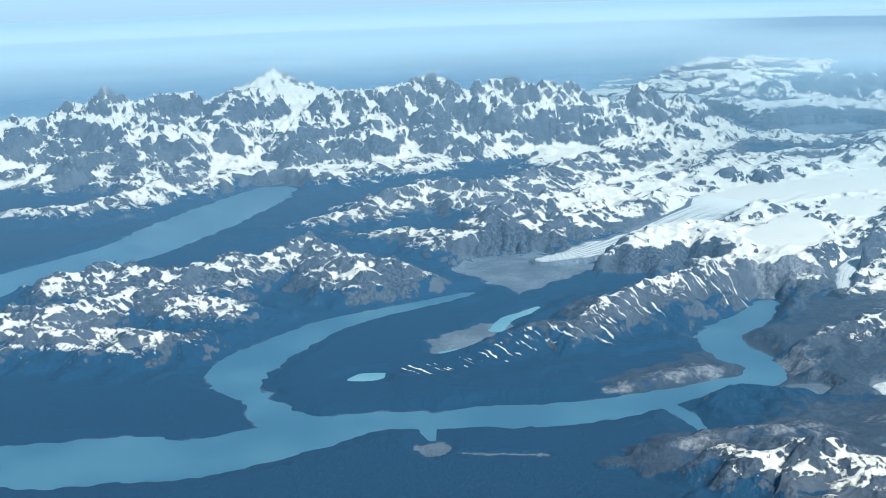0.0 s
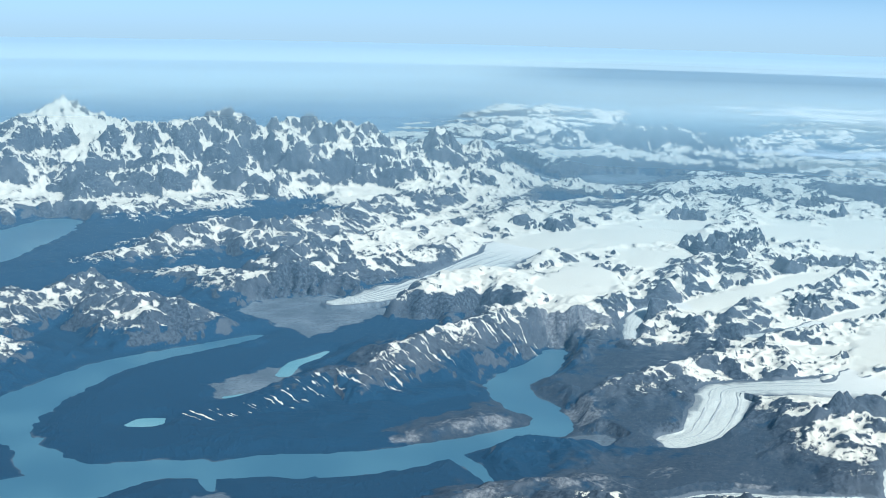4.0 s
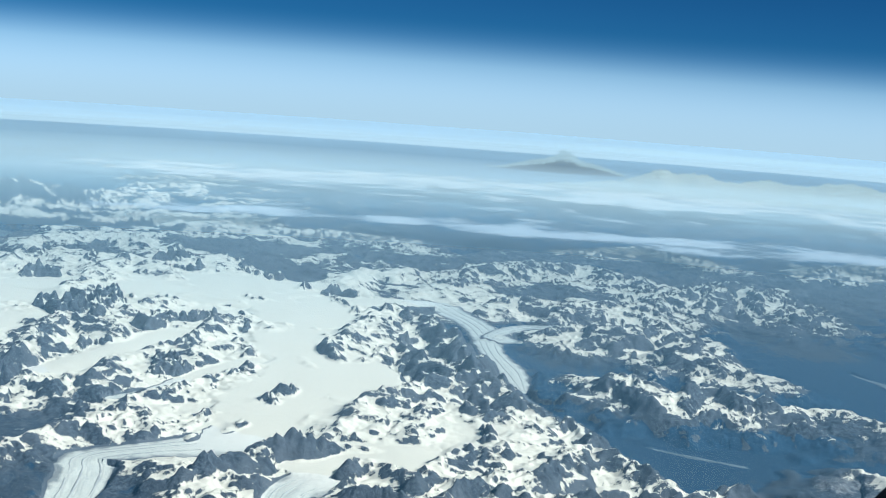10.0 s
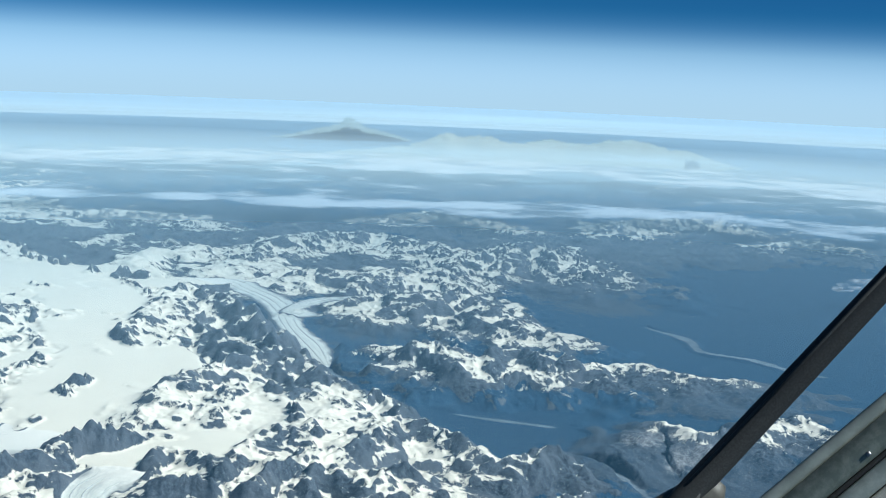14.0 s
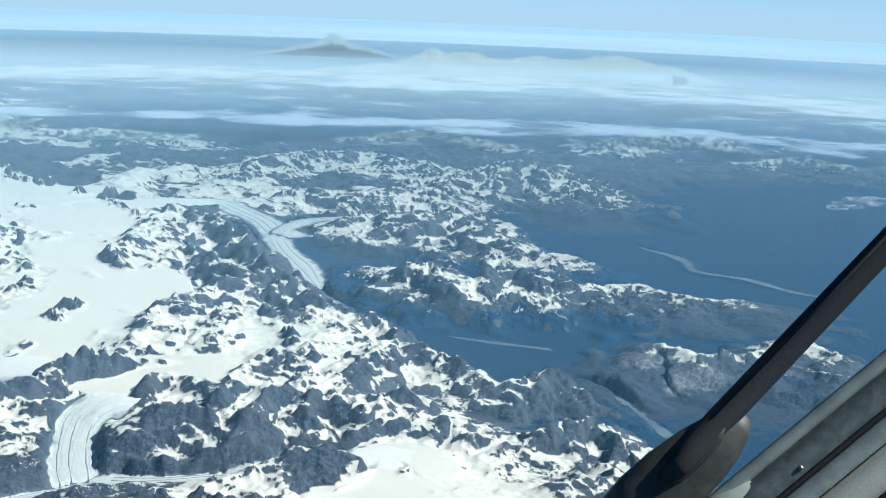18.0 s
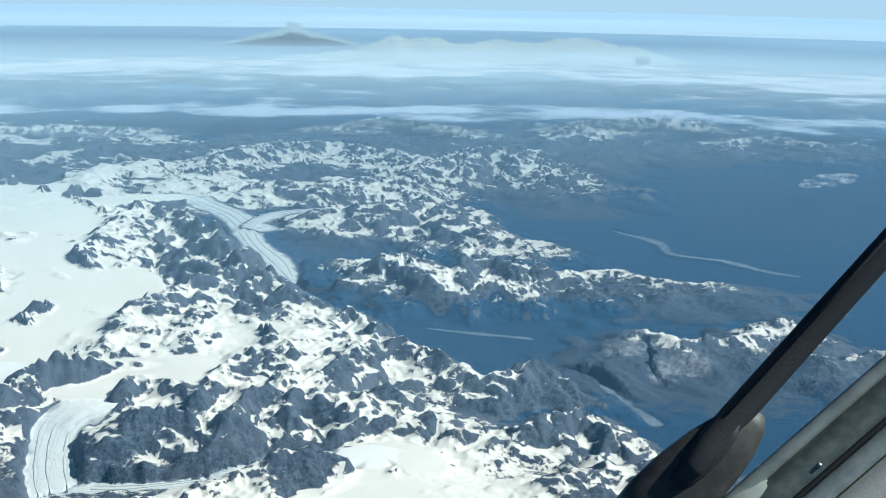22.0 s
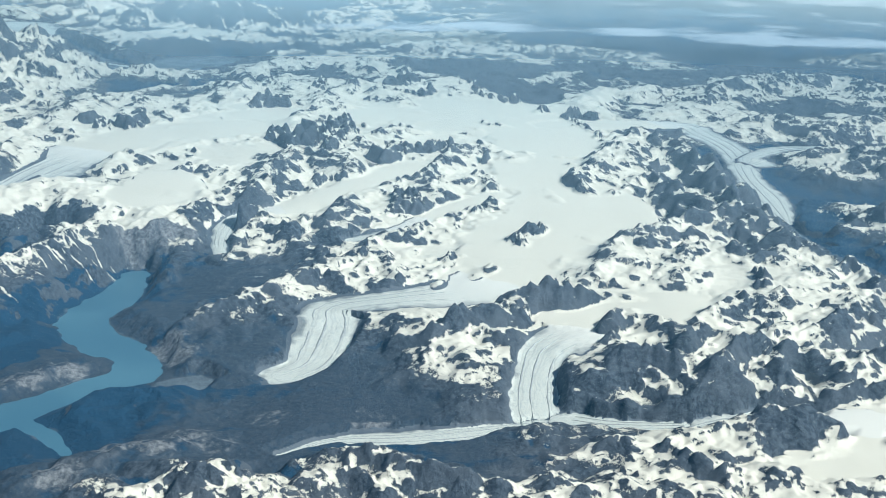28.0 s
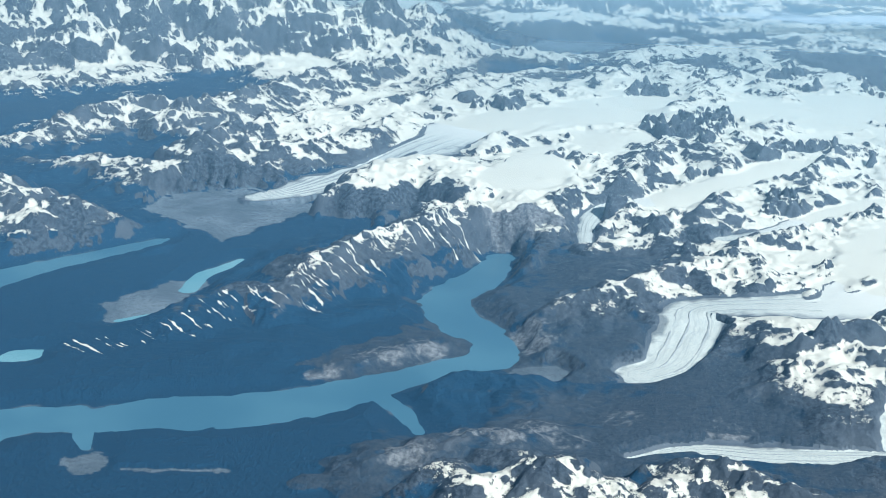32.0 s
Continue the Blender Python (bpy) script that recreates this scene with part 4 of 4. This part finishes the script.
def moraine(line, offset, parent, breadth):
    """A low ridge of grey stones carried along on the ice."""
    rows = [p for p in line if p[3] > 1.6 and p[2] < 8.8]
    if len(rows) < 6:
        return
    bm = bmesh.new()
    rings = []
    for k, p in enumerate(rows):
        a, b = rows[max(k - 1, 0)], rows[min(k + 1, len(rows) - 1)]
        dx, dy = b[0] - a[0], b[1] - a[1]
        size = math.hypot(dx, dy) + 1e-6
        nx, ny = -dy / size, dx / size
        sway = offset + 0.05 * noise.noise((p[0] * 0.2, p[1] * 0.2, offset * 9))
        thick = breadth * p[3] * (0.034 + 0.02 * noise.noise((p[0] * 0.3, p[1] * 0.3, offset))) * min(1, (len(rows) - 1 - k) / 6, k / 4)
        cx, cy = p[0] + nx * sway * p[3], p[1] + ny * sway * p[3]
        z = p[2] + 0.25 * (1 - sway * sway) - drop(cx, cy)
        rings.append([bm.verts.new((cx + nx * thick * s, cy + ny * thick * s, z + up)) for s, up in ((-1.6, -0.12), (-0.4, 0.10), (0.4, 0.10), (1.6, -0.12))])
    for a, b in zip(rings, rings[1:]):
        for j in range(3):
            bm.faces.new((a[j], a[j + 1], b[j + 1], b[j]))
    me = bpy.data.meshes.new("moraine")
    bm.to_mesh(me)
    bm.free()
    me.materials.append(RUBBLE)
    new("moraine", me).parent = parent


def rubble_material():
    m, nodes, links, bsdf = material("moraine_rubble")
    co = nodes.new("ShaderNodeTexCoord").outputs["Object"]
    grain = noise_at(nodes, links, co, 2.5, 5, 0.7)
    links.new(mixed(nodes, links, ramp(nodes, links, grain, 0.3, 0.7), (0.27, 0.30, 0.31), (0.50, 0.52, 0.51)), bsdf.inputs["Base Color"])
    bsdf.inputs["Roughness"].default_value = 0.9
    return m


RUBBLE = rubble_material()
LAND_LAYERS = ("snow", "wood", "mud", "bare", "pale")
corner_owner = owner.ravel()[quads]
face_owner = np.max(corner_owner, 1)
face_owner[np.sum(corner_owner >= 0, 1) < 2] = -1
face_ice = iceowner.ravel()[quads[:, 0]]
face_owner[face_ice >= 0] = -1
wet = sea.ravel()[quads[:, 0]]
face_owner[np.min(shore.ravel()[quads], 1) < 0.1] = -1
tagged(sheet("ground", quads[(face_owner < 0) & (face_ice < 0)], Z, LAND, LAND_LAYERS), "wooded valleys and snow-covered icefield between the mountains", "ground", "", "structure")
for n, (line, width, kind) in enumerate(RIDGES):
    faces = quads[face_owner == n]
    if len(faces) < 8:
        continue
    top = max(p[2] for p in line)
    away = math.hypot(line[0][0], line[0][1])
    if kind == "wood":
        name, label = "hill", "low hill covered in dark spruce forest"
    elif kind == "bald":
        name, label = "hill", "grey-brown bare hill with scrub and few snow patches"
    elif kind == "dome":
        name, label = "mountain", "rounded mountain capped with smooth white snow"
    elif kind == "gully":
        name, label = "mountain", "long forested ridge with snow-filled gullies down its flank"
    elif top > 28 and away > 1300:
        name, label = "mountain", "distant pale snow massif on the hazy skyline"
    elif kind == "peak":
        name, label = "mountain", "tall white snow pyramid, the highest peak of the range"
    elif top > 25:
        name, label = "mountain", "high snow-covered peak of the great coastal range"
    elif top < 9.5:
        name, label = "mountain", "low rocky ridge with scattered snow patches"
    elif away > 600:
        name, label = "mountain", "far ridge of blue-grey rock streaked with snow"
    else:
        name, label = "mountain", "dark rock mountain ridge streaked with white snowfields"
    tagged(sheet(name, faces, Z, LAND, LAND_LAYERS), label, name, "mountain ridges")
for n, (line, kind) in enumerate(GLACIERS):
    faces = quads[face_ice == n]
    if len(faces) > 8:
        thing = tagged(sheet("glacier", faces, Z, ICE, ("cross", "low", "dirt", "margin")), "white valley glacier with grey moraine bands flowing off the icefield", "glacier", "glaciers")
        for offset in ((-0.62, -0.36, -0.1, 0.16, 0.42, 0.68) if n == 8 else (-0.45, 0.12, 0.52)):
            moraine(line, offset, thing, 1.7 if n == 8 else 1.0)
sea_level = 0.0 - drop(X, Y)
flooded = np.min(shore.ravel()[quads], 1) < 0.6
for n, (line, tone) in enumerate(FJORDS):
    faces = quads[flooded & (wet == n)]
    if len(faces) > 2:
        if tone == "milky":
            tagged(sheet("water", faces, sea_level, MILKY, ()), "calm grey-blue milky fjord water between wooded shores", "water", "", "structure")
        else:
            tagged(sheet("pond", faces, sea_level, TURQUOISE, ()), "bright turquoise meltwater pond in the dark forest", "pond", "ponds")

# ---- haze and stratus over the far land ----
def distance_from_middle(nodes, links):
    co = nodes.new("ShaderNodeTexCoord").outputs["Object"]
    parts = nodes.new("ShaderNodeSeparateXYZ")
    middle = nodes.new("ShaderNodeVectorMath")
    middle.operation = "SUBTRACT"
    middle.inputs[1].default_value = (30, 0, 0)
    links.new(co, middle.inputs[0])
    links.new(middle.outputs[0], parts.inputs[0])
    away = math_node(nodes, links, "SQRT", math_node(nodes, links, "ADD", math_node(nodes, links, "POWER", parts.outputs[0], 2.0), math_node(nodes, links, "POWER", parts.outputs[1], 2.0)))
    return co, parts, away


def stops(nodes, links, share, rows):
    """A value that runs through the given (distance, value) rows."""
    band = nodes.new("ShaderNodeValToRGB")
    links.new(share, band.inputs[0])
    while len(band.color_ramp.elements) < len(rows):
        band.color_ramp.elements.new(0.5)
    for spot, (r, v) in zip(band.color_ramp.elements, rows):
        spot.position, spot.color = r / 2000, (v, v, v, 1)
    return band.outputs[0]


def haze_material():
    """Haze painted on a sheet, veil and tint set by distance: it scatters some light back and passes the rest on to the
    land below.
    """
    m, nodes, links, bsdf = material("blue_haze")
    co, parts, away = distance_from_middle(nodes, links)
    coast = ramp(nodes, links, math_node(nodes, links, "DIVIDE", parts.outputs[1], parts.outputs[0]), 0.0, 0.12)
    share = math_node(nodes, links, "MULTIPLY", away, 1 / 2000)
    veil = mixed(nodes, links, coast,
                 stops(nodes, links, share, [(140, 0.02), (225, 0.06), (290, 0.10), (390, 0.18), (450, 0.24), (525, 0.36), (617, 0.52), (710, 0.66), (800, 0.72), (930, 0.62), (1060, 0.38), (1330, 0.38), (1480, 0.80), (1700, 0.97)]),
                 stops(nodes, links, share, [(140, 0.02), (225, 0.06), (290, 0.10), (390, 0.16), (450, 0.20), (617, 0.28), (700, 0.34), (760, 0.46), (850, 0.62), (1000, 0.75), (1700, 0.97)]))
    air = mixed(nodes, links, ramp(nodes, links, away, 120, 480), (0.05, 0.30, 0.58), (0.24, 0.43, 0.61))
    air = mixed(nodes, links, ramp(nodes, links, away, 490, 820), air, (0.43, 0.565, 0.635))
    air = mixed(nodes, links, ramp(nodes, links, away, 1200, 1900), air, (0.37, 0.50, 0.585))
    scatter, forward = nodes.new("ShaderNodeBsdfDiffuse"), nodes.new("ShaderNodeBsdfTranslucent")
    links.new(air, scatter.inputs["Color"])
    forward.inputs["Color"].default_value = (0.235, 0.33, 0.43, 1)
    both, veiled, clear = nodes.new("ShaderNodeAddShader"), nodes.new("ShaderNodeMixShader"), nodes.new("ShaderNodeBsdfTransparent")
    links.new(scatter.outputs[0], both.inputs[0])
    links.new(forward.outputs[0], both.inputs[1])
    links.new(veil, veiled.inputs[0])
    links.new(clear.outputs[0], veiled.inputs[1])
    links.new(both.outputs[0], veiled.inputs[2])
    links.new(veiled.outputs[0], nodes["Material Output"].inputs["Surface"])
    nodes.remove(bsdf)
    return m


def low_haze_material():
    """Sheet coloured as pale haze on the far sea and lowland, out to the horizon."""
    m, nodes, links, bsdf = material("pale_haze")
    co, parts, away = distance_from_middle(nodes, links)
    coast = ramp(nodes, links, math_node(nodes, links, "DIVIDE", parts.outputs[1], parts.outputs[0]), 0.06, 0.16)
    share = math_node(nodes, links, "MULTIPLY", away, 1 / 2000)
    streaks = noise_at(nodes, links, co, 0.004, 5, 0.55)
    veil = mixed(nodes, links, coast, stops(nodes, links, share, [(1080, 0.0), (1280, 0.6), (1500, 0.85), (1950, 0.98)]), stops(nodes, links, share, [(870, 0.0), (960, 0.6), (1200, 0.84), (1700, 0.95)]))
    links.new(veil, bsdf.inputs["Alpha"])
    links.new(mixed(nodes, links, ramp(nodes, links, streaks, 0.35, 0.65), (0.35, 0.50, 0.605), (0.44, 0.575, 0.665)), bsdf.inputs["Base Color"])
    bsdf.inputs["Roughness"].default_value = 1.0
    bsdf.inputs["Specular IOR Level"].default_value = 0.0
    return m


def stratus_material():
    """Broken flat cloud: banks across the far lowland, thin towards the coast."""
    m, nodes, links, bsdf = material("stratus_vapour")
    co, parts, away = distance_from_middle(nodes, links)
    billow = noise_at(nodes, links, co, 0.024, 8, 0.62)
    broad = noise_at(nodes, links, co, 0.0045, 2, 0.5)
    bands = stops(nodes, links, math_node(nodes, links, "MULTIPLY", math_node(nodes, links, "MULTIPLY_ADD", broad, 110.0, math_node(nodes, links, "ADD", away, -55.0)), 1 / 2000),
                  [(780, 0.0), (850, 0.42), (885, 0.46), (930, 0.2), (1030, 0.26), (1100, 0.26), (1190, 0.42), (1300, 0.42), (1420, 0.2), (1800, 0.1)])
    inland = ramp(nodes, links, math_node(nodes, links, "DIVIDE", parts.outputs[1], parts.outputs[0]), 0.05, -0.16)
    field = math_node(nodes, links, "ADD", math_node(nodes, links, "MULTIPLY_ADD", bands, inland, billow), math_node(nodes, links, "MULTIPLY_ADD", broad, 0.5, -1.06))
    links.new(math_node(nodes, links, "MULTIPLY", ramp(nodes, links, field, -0.03, 0.2), 0.82), bsdf.inputs["Alpha"])
    bsdf.inputs["Base Color"].default_value = (0.93, 0.945, 0.96, 1)
    bsdf.inputs["Roughness"].default_value = 1.0
    bsdf.inputs["Specular IOR Level"].default_value = 0.0
    bump = node(nodes, "ShaderNodeBump", Strength=0.6, Distance=14.0)
    links.new(billow, bump.inputs["Height"])
    links.new(bump.outputs["Normal"], bsdf.inputs["Normal"])
    return m


def air_sheet(name, inner, outer_r, height, mat, label):
    r = np.geomspace(inner, outer_r, 70)
    a = np.radians(np.arange(0, 360, 2.0))
    rr, aa = np.meshgrid(r, a, indexing="ij")
    x, y = 30 + rr * np.cos(aa), rr * np.sin(aa)
    z = height(rr) + 0.8 * np.sin(x * 0.011) * np.cos(y * 0.013) - drop(x, y)
    ring = np.arange(rr.size).reshape(rr.shape)
    faces = np.stack([ring[:-1], ring[1:], np.roll(ring, -1, 1)[1:], np.roll(ring, -1, 1)[:-1]], -1).reshape(-1, 4)
    me = bpy.data.meshes.new(name)
    me.from_pydata(np.stack([x, y, z], -1).reshape(-1, 3).tolist(), [], faces.tolist())
    me.polygons.foreach_set("use_smooth", np.ones(len(faces), bool))
    me.materials.append(mat)
    return tagged(new(name, me), label, "cloud", "", "stuff")


air_sheet("sea_haze", 860, 4300, lambda r: 5 + 0 * r, low_haze_material(), "sheet painted as pale haze over the far sea and lowland")
air_sheet("haze_layer", 90, 4300, lambda r: 30 + 20 * smooth(260, 560, r), haze_material(), "thin sheet painted as blue haze over the distant land")
air_sheet("stratus_layer", 740, 1900, lambda r: 17 + 0 * r, stratus_material(), "broken banks of flat white stratus cloud over far lowland")


# ---- low clouds over the valleys ----
def cloud_material():
    m, nodes, links, bsdf = material("cloud_vapour")
    co = nodes.new("ShaderNodeTexCoord").outputs["Object"]
    wisps = noise_at(nodes, links, co, 0.16, 6, 0.65)
    links.new(math_node(nodes, links, "MULTIPLY", ramp(nodes, links, wisps, 0.40, 0.75), 0.4), bsdf.inputs["Alpha"])
    bsdf.inputs["Base Color"].default_value = (0.95, 0.96, 0.97, 1)
    bsdf.inputs["Roughness"].default_value = 1.0
    bsdf.inputs["Specular IOR Level"].default_value = 0.0
    return m


VAPOUR = cloud_material()


def cloud(x, y, height, size, seed):
    """A flat heap of rounded puffs."""
    rnd = random.Random(seed)
    bm = bmesh.new()
    for k in range(14):
        r = size * rnd.uniform(0.16, 0.34)
        a, d = rnd.uniform(0, 2 * math.pi), size * rnd.random() ** 0.7
        m = Matrix.Translation((math.cos(a) * d * 0.7, math.sin(a) * d * 1.3, rnd.uniform(0, 0.6))) @ Matrix.Diagonal((r, r * 1.3, r * 0.10 + 0.35, 1))
        bmesh.ops.create_icosphere(bm, subdivisions=3, radius=1, matrix=m)
    for v in bm.verts:
        v.co += Vector((0.05, 0.05, 0.02)) * size * noise.noise(v.co * (3 / size) + Vector((seed, 0, 0)))
    me = bpy.data.meshes.new("cloud")
    bm.to_mesh(me)
    bm.free()
    for p in me.polygons:
        p.use_smooth = True
    me.materials.append(VAPOUR)
    ob = new("cloud", me)
    ob.location = (x, y, height - drop(x, y))
    return tagged(ob, "small white fair-weather cloud drifting over the dark valley" if size < 15 else "long flat bank of white stratus cloud over far land", "cloud", "low clouds")


for k, (x, y, height, size) in enumerate([(499, -465, 14, 13), (489, -442, 14, 8)]):
    cloud(x, y, height, size, k + 3)


# ---- the aircraft's wiper and window post, where the view to the right ends ----
def part(name, bm, mat, parent, label=""):
    me = bpy.data.meshes.new(name)
    bm.to_mesh(me)
    bm.free()
    for p in me.polygons:
        p.use_smooth = True
    me.materials.append(mat)
    ob = new(name, me)
    ob.parent = parent
    return tagged(ob, label)


def plain_material(name, dark, light, rough, metal=0.0, scale=3.0):
    m, nodes, links, bsdf = material(name)
    co = nodes.new("ShaderNodeTexCoord").outputs["Object"]
    worn = noise_at(nodes, links, co, scale, 5, 0.65)
    links.new(mixed(nodes, links, ramp(nodes, links, worn, 0.35, 0.7), dark, light), bsdf.inputs["Base Color"])
    bsdf.inputs["Roughness"].default_value = rough
    bsdf.inputs["Metallic"].default_value = metal
    bump = node(nodes, "ShaderNodeBump", Strength=0.15, Distance=0.05)
    links.new(worn, bump.inputs["Height"])
    links.new(bump.outputs["Normal"], bsdf.inputs["Normal"])
    return m


def beam(bm, stations):
    """A smooth bar along local x: stations of (x, y, z, half width, half depth)."""
    rings = []
    for x, y, z, w, d in stations:
        rings.append([bm.verts.new((x, y + w * math.cos(a), z + d * math.sin(a))) for a in np.linspace(0, 2 * math.pi, 17)[:-1]])
    for a, b in zip(rings, rings[1:]):
        for k in range(16):
            bm.faces.new((a[k], b[k], b[k - 15], a[k - 15]))
    bm.faces.new(rings[0])
    bm.faces.new(rings[-1][::-1])
    bmesh.ops.recalc_face_normals(bm, faces=bm.faces)
    return bm


def slab(bm, outline, x0, x1, steps=10, bow=0.0):
    """A long strip along local x with the cross-section given as (y, z) places, slightly bowed."""
    rings = []
    for k in range(steps + 1):
        x = x0 + (x1 - x0) * k / steps
        lift = bow * (1 - (2 * k / steps - 1) ** 2)
        rings.append([bm.verts.new((x, y + lift, z)) for y, z in outline])
    n = len(outline)
    for a, b in zip(rings, rings[1:]):
        for k in range(n):
            bm.faces.new((a[k], b[k], b[(k + 1) % n], a[(k + 1) % n]))
    bm.faces.new(rings[0])
    bm.faces.new(rings[-1][::-1])
    bmesh.ops.recalc_face_normals(bm, faces=bm.faces)
    return bm


BLACK = plain_material("black_rubber", (0.02, 0.022, 0.022), (0.038, 0.04, 0.04), 0.75)
OLIVE = plain_material("grey_green_paint", (0.32, 0.35, 0.31), (0.46, 0.49, 0.43), 0.5, 0.0, 0.4)
MOSS = plain_material("dark_green_sealant", (0.14, 0.165, 0.14), (0.24, 0.26, 0.22), 0.4, 0.0, 0.5)
BROWN = plain_material("brown_green_paint", (0.055, 0.054, 0.045), (0.09, 0.087, 0.073), 0.55, 0.0, 0.3)
STONE = plain_material("pale_grey_green_paint", (0.30, 0.33, 0.29), (0.42, 0.45, 0.39), 0.55, 0.0, 0.25)
CREAM = plain_material("cream_sealant", (0.62, 0.59, 0.49), (0.78, 0.74, 0.62), 0.6)
STEEL = plain_material("dull_steel", (0.20, 0.21, 0.22), (0.35, 0.36, 0.37), 0.4, 0.8)
low_end, high_end = Vector((156.2, -95.0, 56.6)), Vector((146.4, -116.3, 84.5))
along_bar = (high_end - low_end).normalized()
sight = (low_end - Vector((40, 0, 108))).normalized()
right_down = along_bar.cross(sight).normalized()
if right_down.z > 0:
    right_down = -right_down
away_from = along_bar.cross(right_down).normalized()
if away_from.dot(sight) < 0:
    away_from = -away_from
BAR = Matrix.Translation(low_end + 2.2 * right_down) @ Matrix((along_bar, right_down, away_from)).transposed().to_4x4() @ Matrix.Scale(0.68, 4)


def windscreen_wiper():
    thing = tagged(new("windscreen_wiper"), "black cockpit windscreen wiper arm with a grey-green pivot knuckle", "wiper")
    thing.matrix_world = BAR
    part("arm", beam(bmesh.new(), [(-3, 0.6, -3.2, 1.2, 0.7), (0, 0.4, -2.9, 1.9, 1.2), (4, 0.2, -2.0, 2.3, 1.7), (9, 0, -0.8, 2.35, 1.8), (30, -0.2, 0, 2.25, 1.7), (60, -0.4, 0, 2.1, 1.6), (105, -0.6, 0, 1.9, 1.4)]), BLACK, thing)
    part("spring_rib", beam(bmesh.new(), [(8, -1.2, -2.2, 0.35, 0.35), (40, -1.3, -1.5, 0.3, 0.3), (100, -1.5, -1.2, 0.25, 0.25)]), BLACK, thing)
    knuckle = part("knuckle", beam(bmesh.new(), [(-15, 1.4, 0.4, 5.6, 2.6), (-14.4, 1.4, 0.3, 6.3, 3.0), (-9, 1.0, 0.3, 6.2, 3.1), (-3, 1.2, 0.3, 5.9, 3.1), (3, 1.6, 0.3, 5.2, 2.9), (7, 1.9, 0.4, 4.3, 2.5), (10.5, 2.2, 0.6, 2.9, 1.9), (12.5, 2.4, 0.8, 1.2, 1.0)]), BROWN, thing, "dark brown-green knuckle")
    part("slot", beam(bmesh.new(), [(-5.5, 0.2, -2.9, 0.5, 0.2), (-4, 0.3, -2.95, 1.5, 0.35), (-1, 0.5, -2.95, 2.1, 0.4), (3, 0.6, -2.8, 2.3, 0.4), (7, 0.8, -2.4, 1.7, 0.3), (9, 0.9, -2.1, 0.6, 0.2)]), BLACK, knuckle, "black oval slot")
    part("notch", beam(bmesh.new(), [(-15.5, -3.6, -2.2, 0.9, 0.5), (-13.2, -3.6, -2.4, 1.1, 0.6), (-12.6, -3.6, -2.4, 0.4, 0.3)]), OLIVE, knuckle)
    cowl = part("cowl", beam(bmesh.new(), [(-60, 4.5, 2.2, 15, 5.0), (-45, 4.0, 1.8, 12.5, 4.4), (-32, 3.0, 1.2, 9.8, 3.7), (-22, 2.2, 0.8, 7.6, 3.1), (-14, 1.6, 0.5, 5.9, 2.7), (-11, 1.4, 0.5, 4.6, 2.2)]), OLIVE, thing, "worn grey-green pivot cowl")
    part("pivot_bolt", beam(bmesh.new(), [(-27.5, 2.0, -2.6, 1.3, 0.6), (-24.5, 2.0, -2.6, 1.3, 0.6)]), STEEL, cowl)


def window_post():
    thing = tagged(new("window_post"), "dark green cockpit window post with rubber seal and cream trim", "window post")
    thing.matrix_world = BAR @ Matrix.Rotation(radians(6), 4, "Z") @ Matrix.Translation((0, -3, 0))
    x0, x1 = -60, 112
    part("outer_seal", slab(bmesh.new(), [(10.8, 0), (11.2, -0.9), (12.6, -1.2), (13.4, 0), (12.6, 1.0), (11.2, 1.0)], x0, x1, 14, -0.8), STONE, thing, "pale grey-green glass seal")
    part("post", slab(bmesh.new(), [(13.0, 0.4), (13.4, -1.4), (14.8, -2.4), (16.6, -2.5), (17.6, -1.6), (17.8, 1.5), (13.0, 1.5)], x0, x1, 14, -0.8), MOSS, thing)
    part("groove", slab(bmesh.new(), [(17.6, 0.6), (17.8, -1.0), (18.5, -1.0), (18.7, 1.3), (17.6, 1.3)], x0, x1, 14, -0.8), BLACK, thing, "black rubber groove")
    part("inner_band", slab(bmesh.new(), [(18.5, 0.4), (18.9, -1.8), (20.4, -2.4), (21.7, -2.0), (22.1, 1.2), (18.5, 1.2)], x0, x1, 14, -0.8), OLIVE, thing, "grey-green inner band")
    part("trim", slab(bmesh.new(), [(21.9, 0.2), (22.3, -2.0), (25.0, -2.6), (27.4, -1.4), (27.6, 1.0), (21.9, 1.0)], x0, x1, 14, -0.8), CREAM, thing, "cream sealant trim")
    part("glare_shield", slab(bmesh.new(), [(27.3, 0), (28.0, -2.7), (52, -4.0), (54, 0), (52, 2), (28, 2)], x0, x1, 14, -0.8), BLACK, thing, "matt black glare shield")
    part("fairing", beam(bmesh.new(), [(-46, 14.5, -0.6, 4.2, 2.4), (-30, 13.6, -0.8, 3.9, 2.4), (-12, 13.0, -0.9, 3.4, 2.2), (0, 13.2, -0.8, 2.7, 1.9), (6, 13.6, -0.6, 1.5, 1.2), (8, 13.8, -0.4, 0.5, 0.4)]), STONE, thing, "pale grey-green fairing at the foot")
    for x in (-6, 14, 34, 58):
        part("screw", beam(bmesh.new(), [(x - 0.4, 15.7, -2.5, 0.4, 0.25), (x + 0.4, 15.7, -2.5, 0.4, 0.25)]), STEEL, thing)


windscreen_wiper()
window_post()
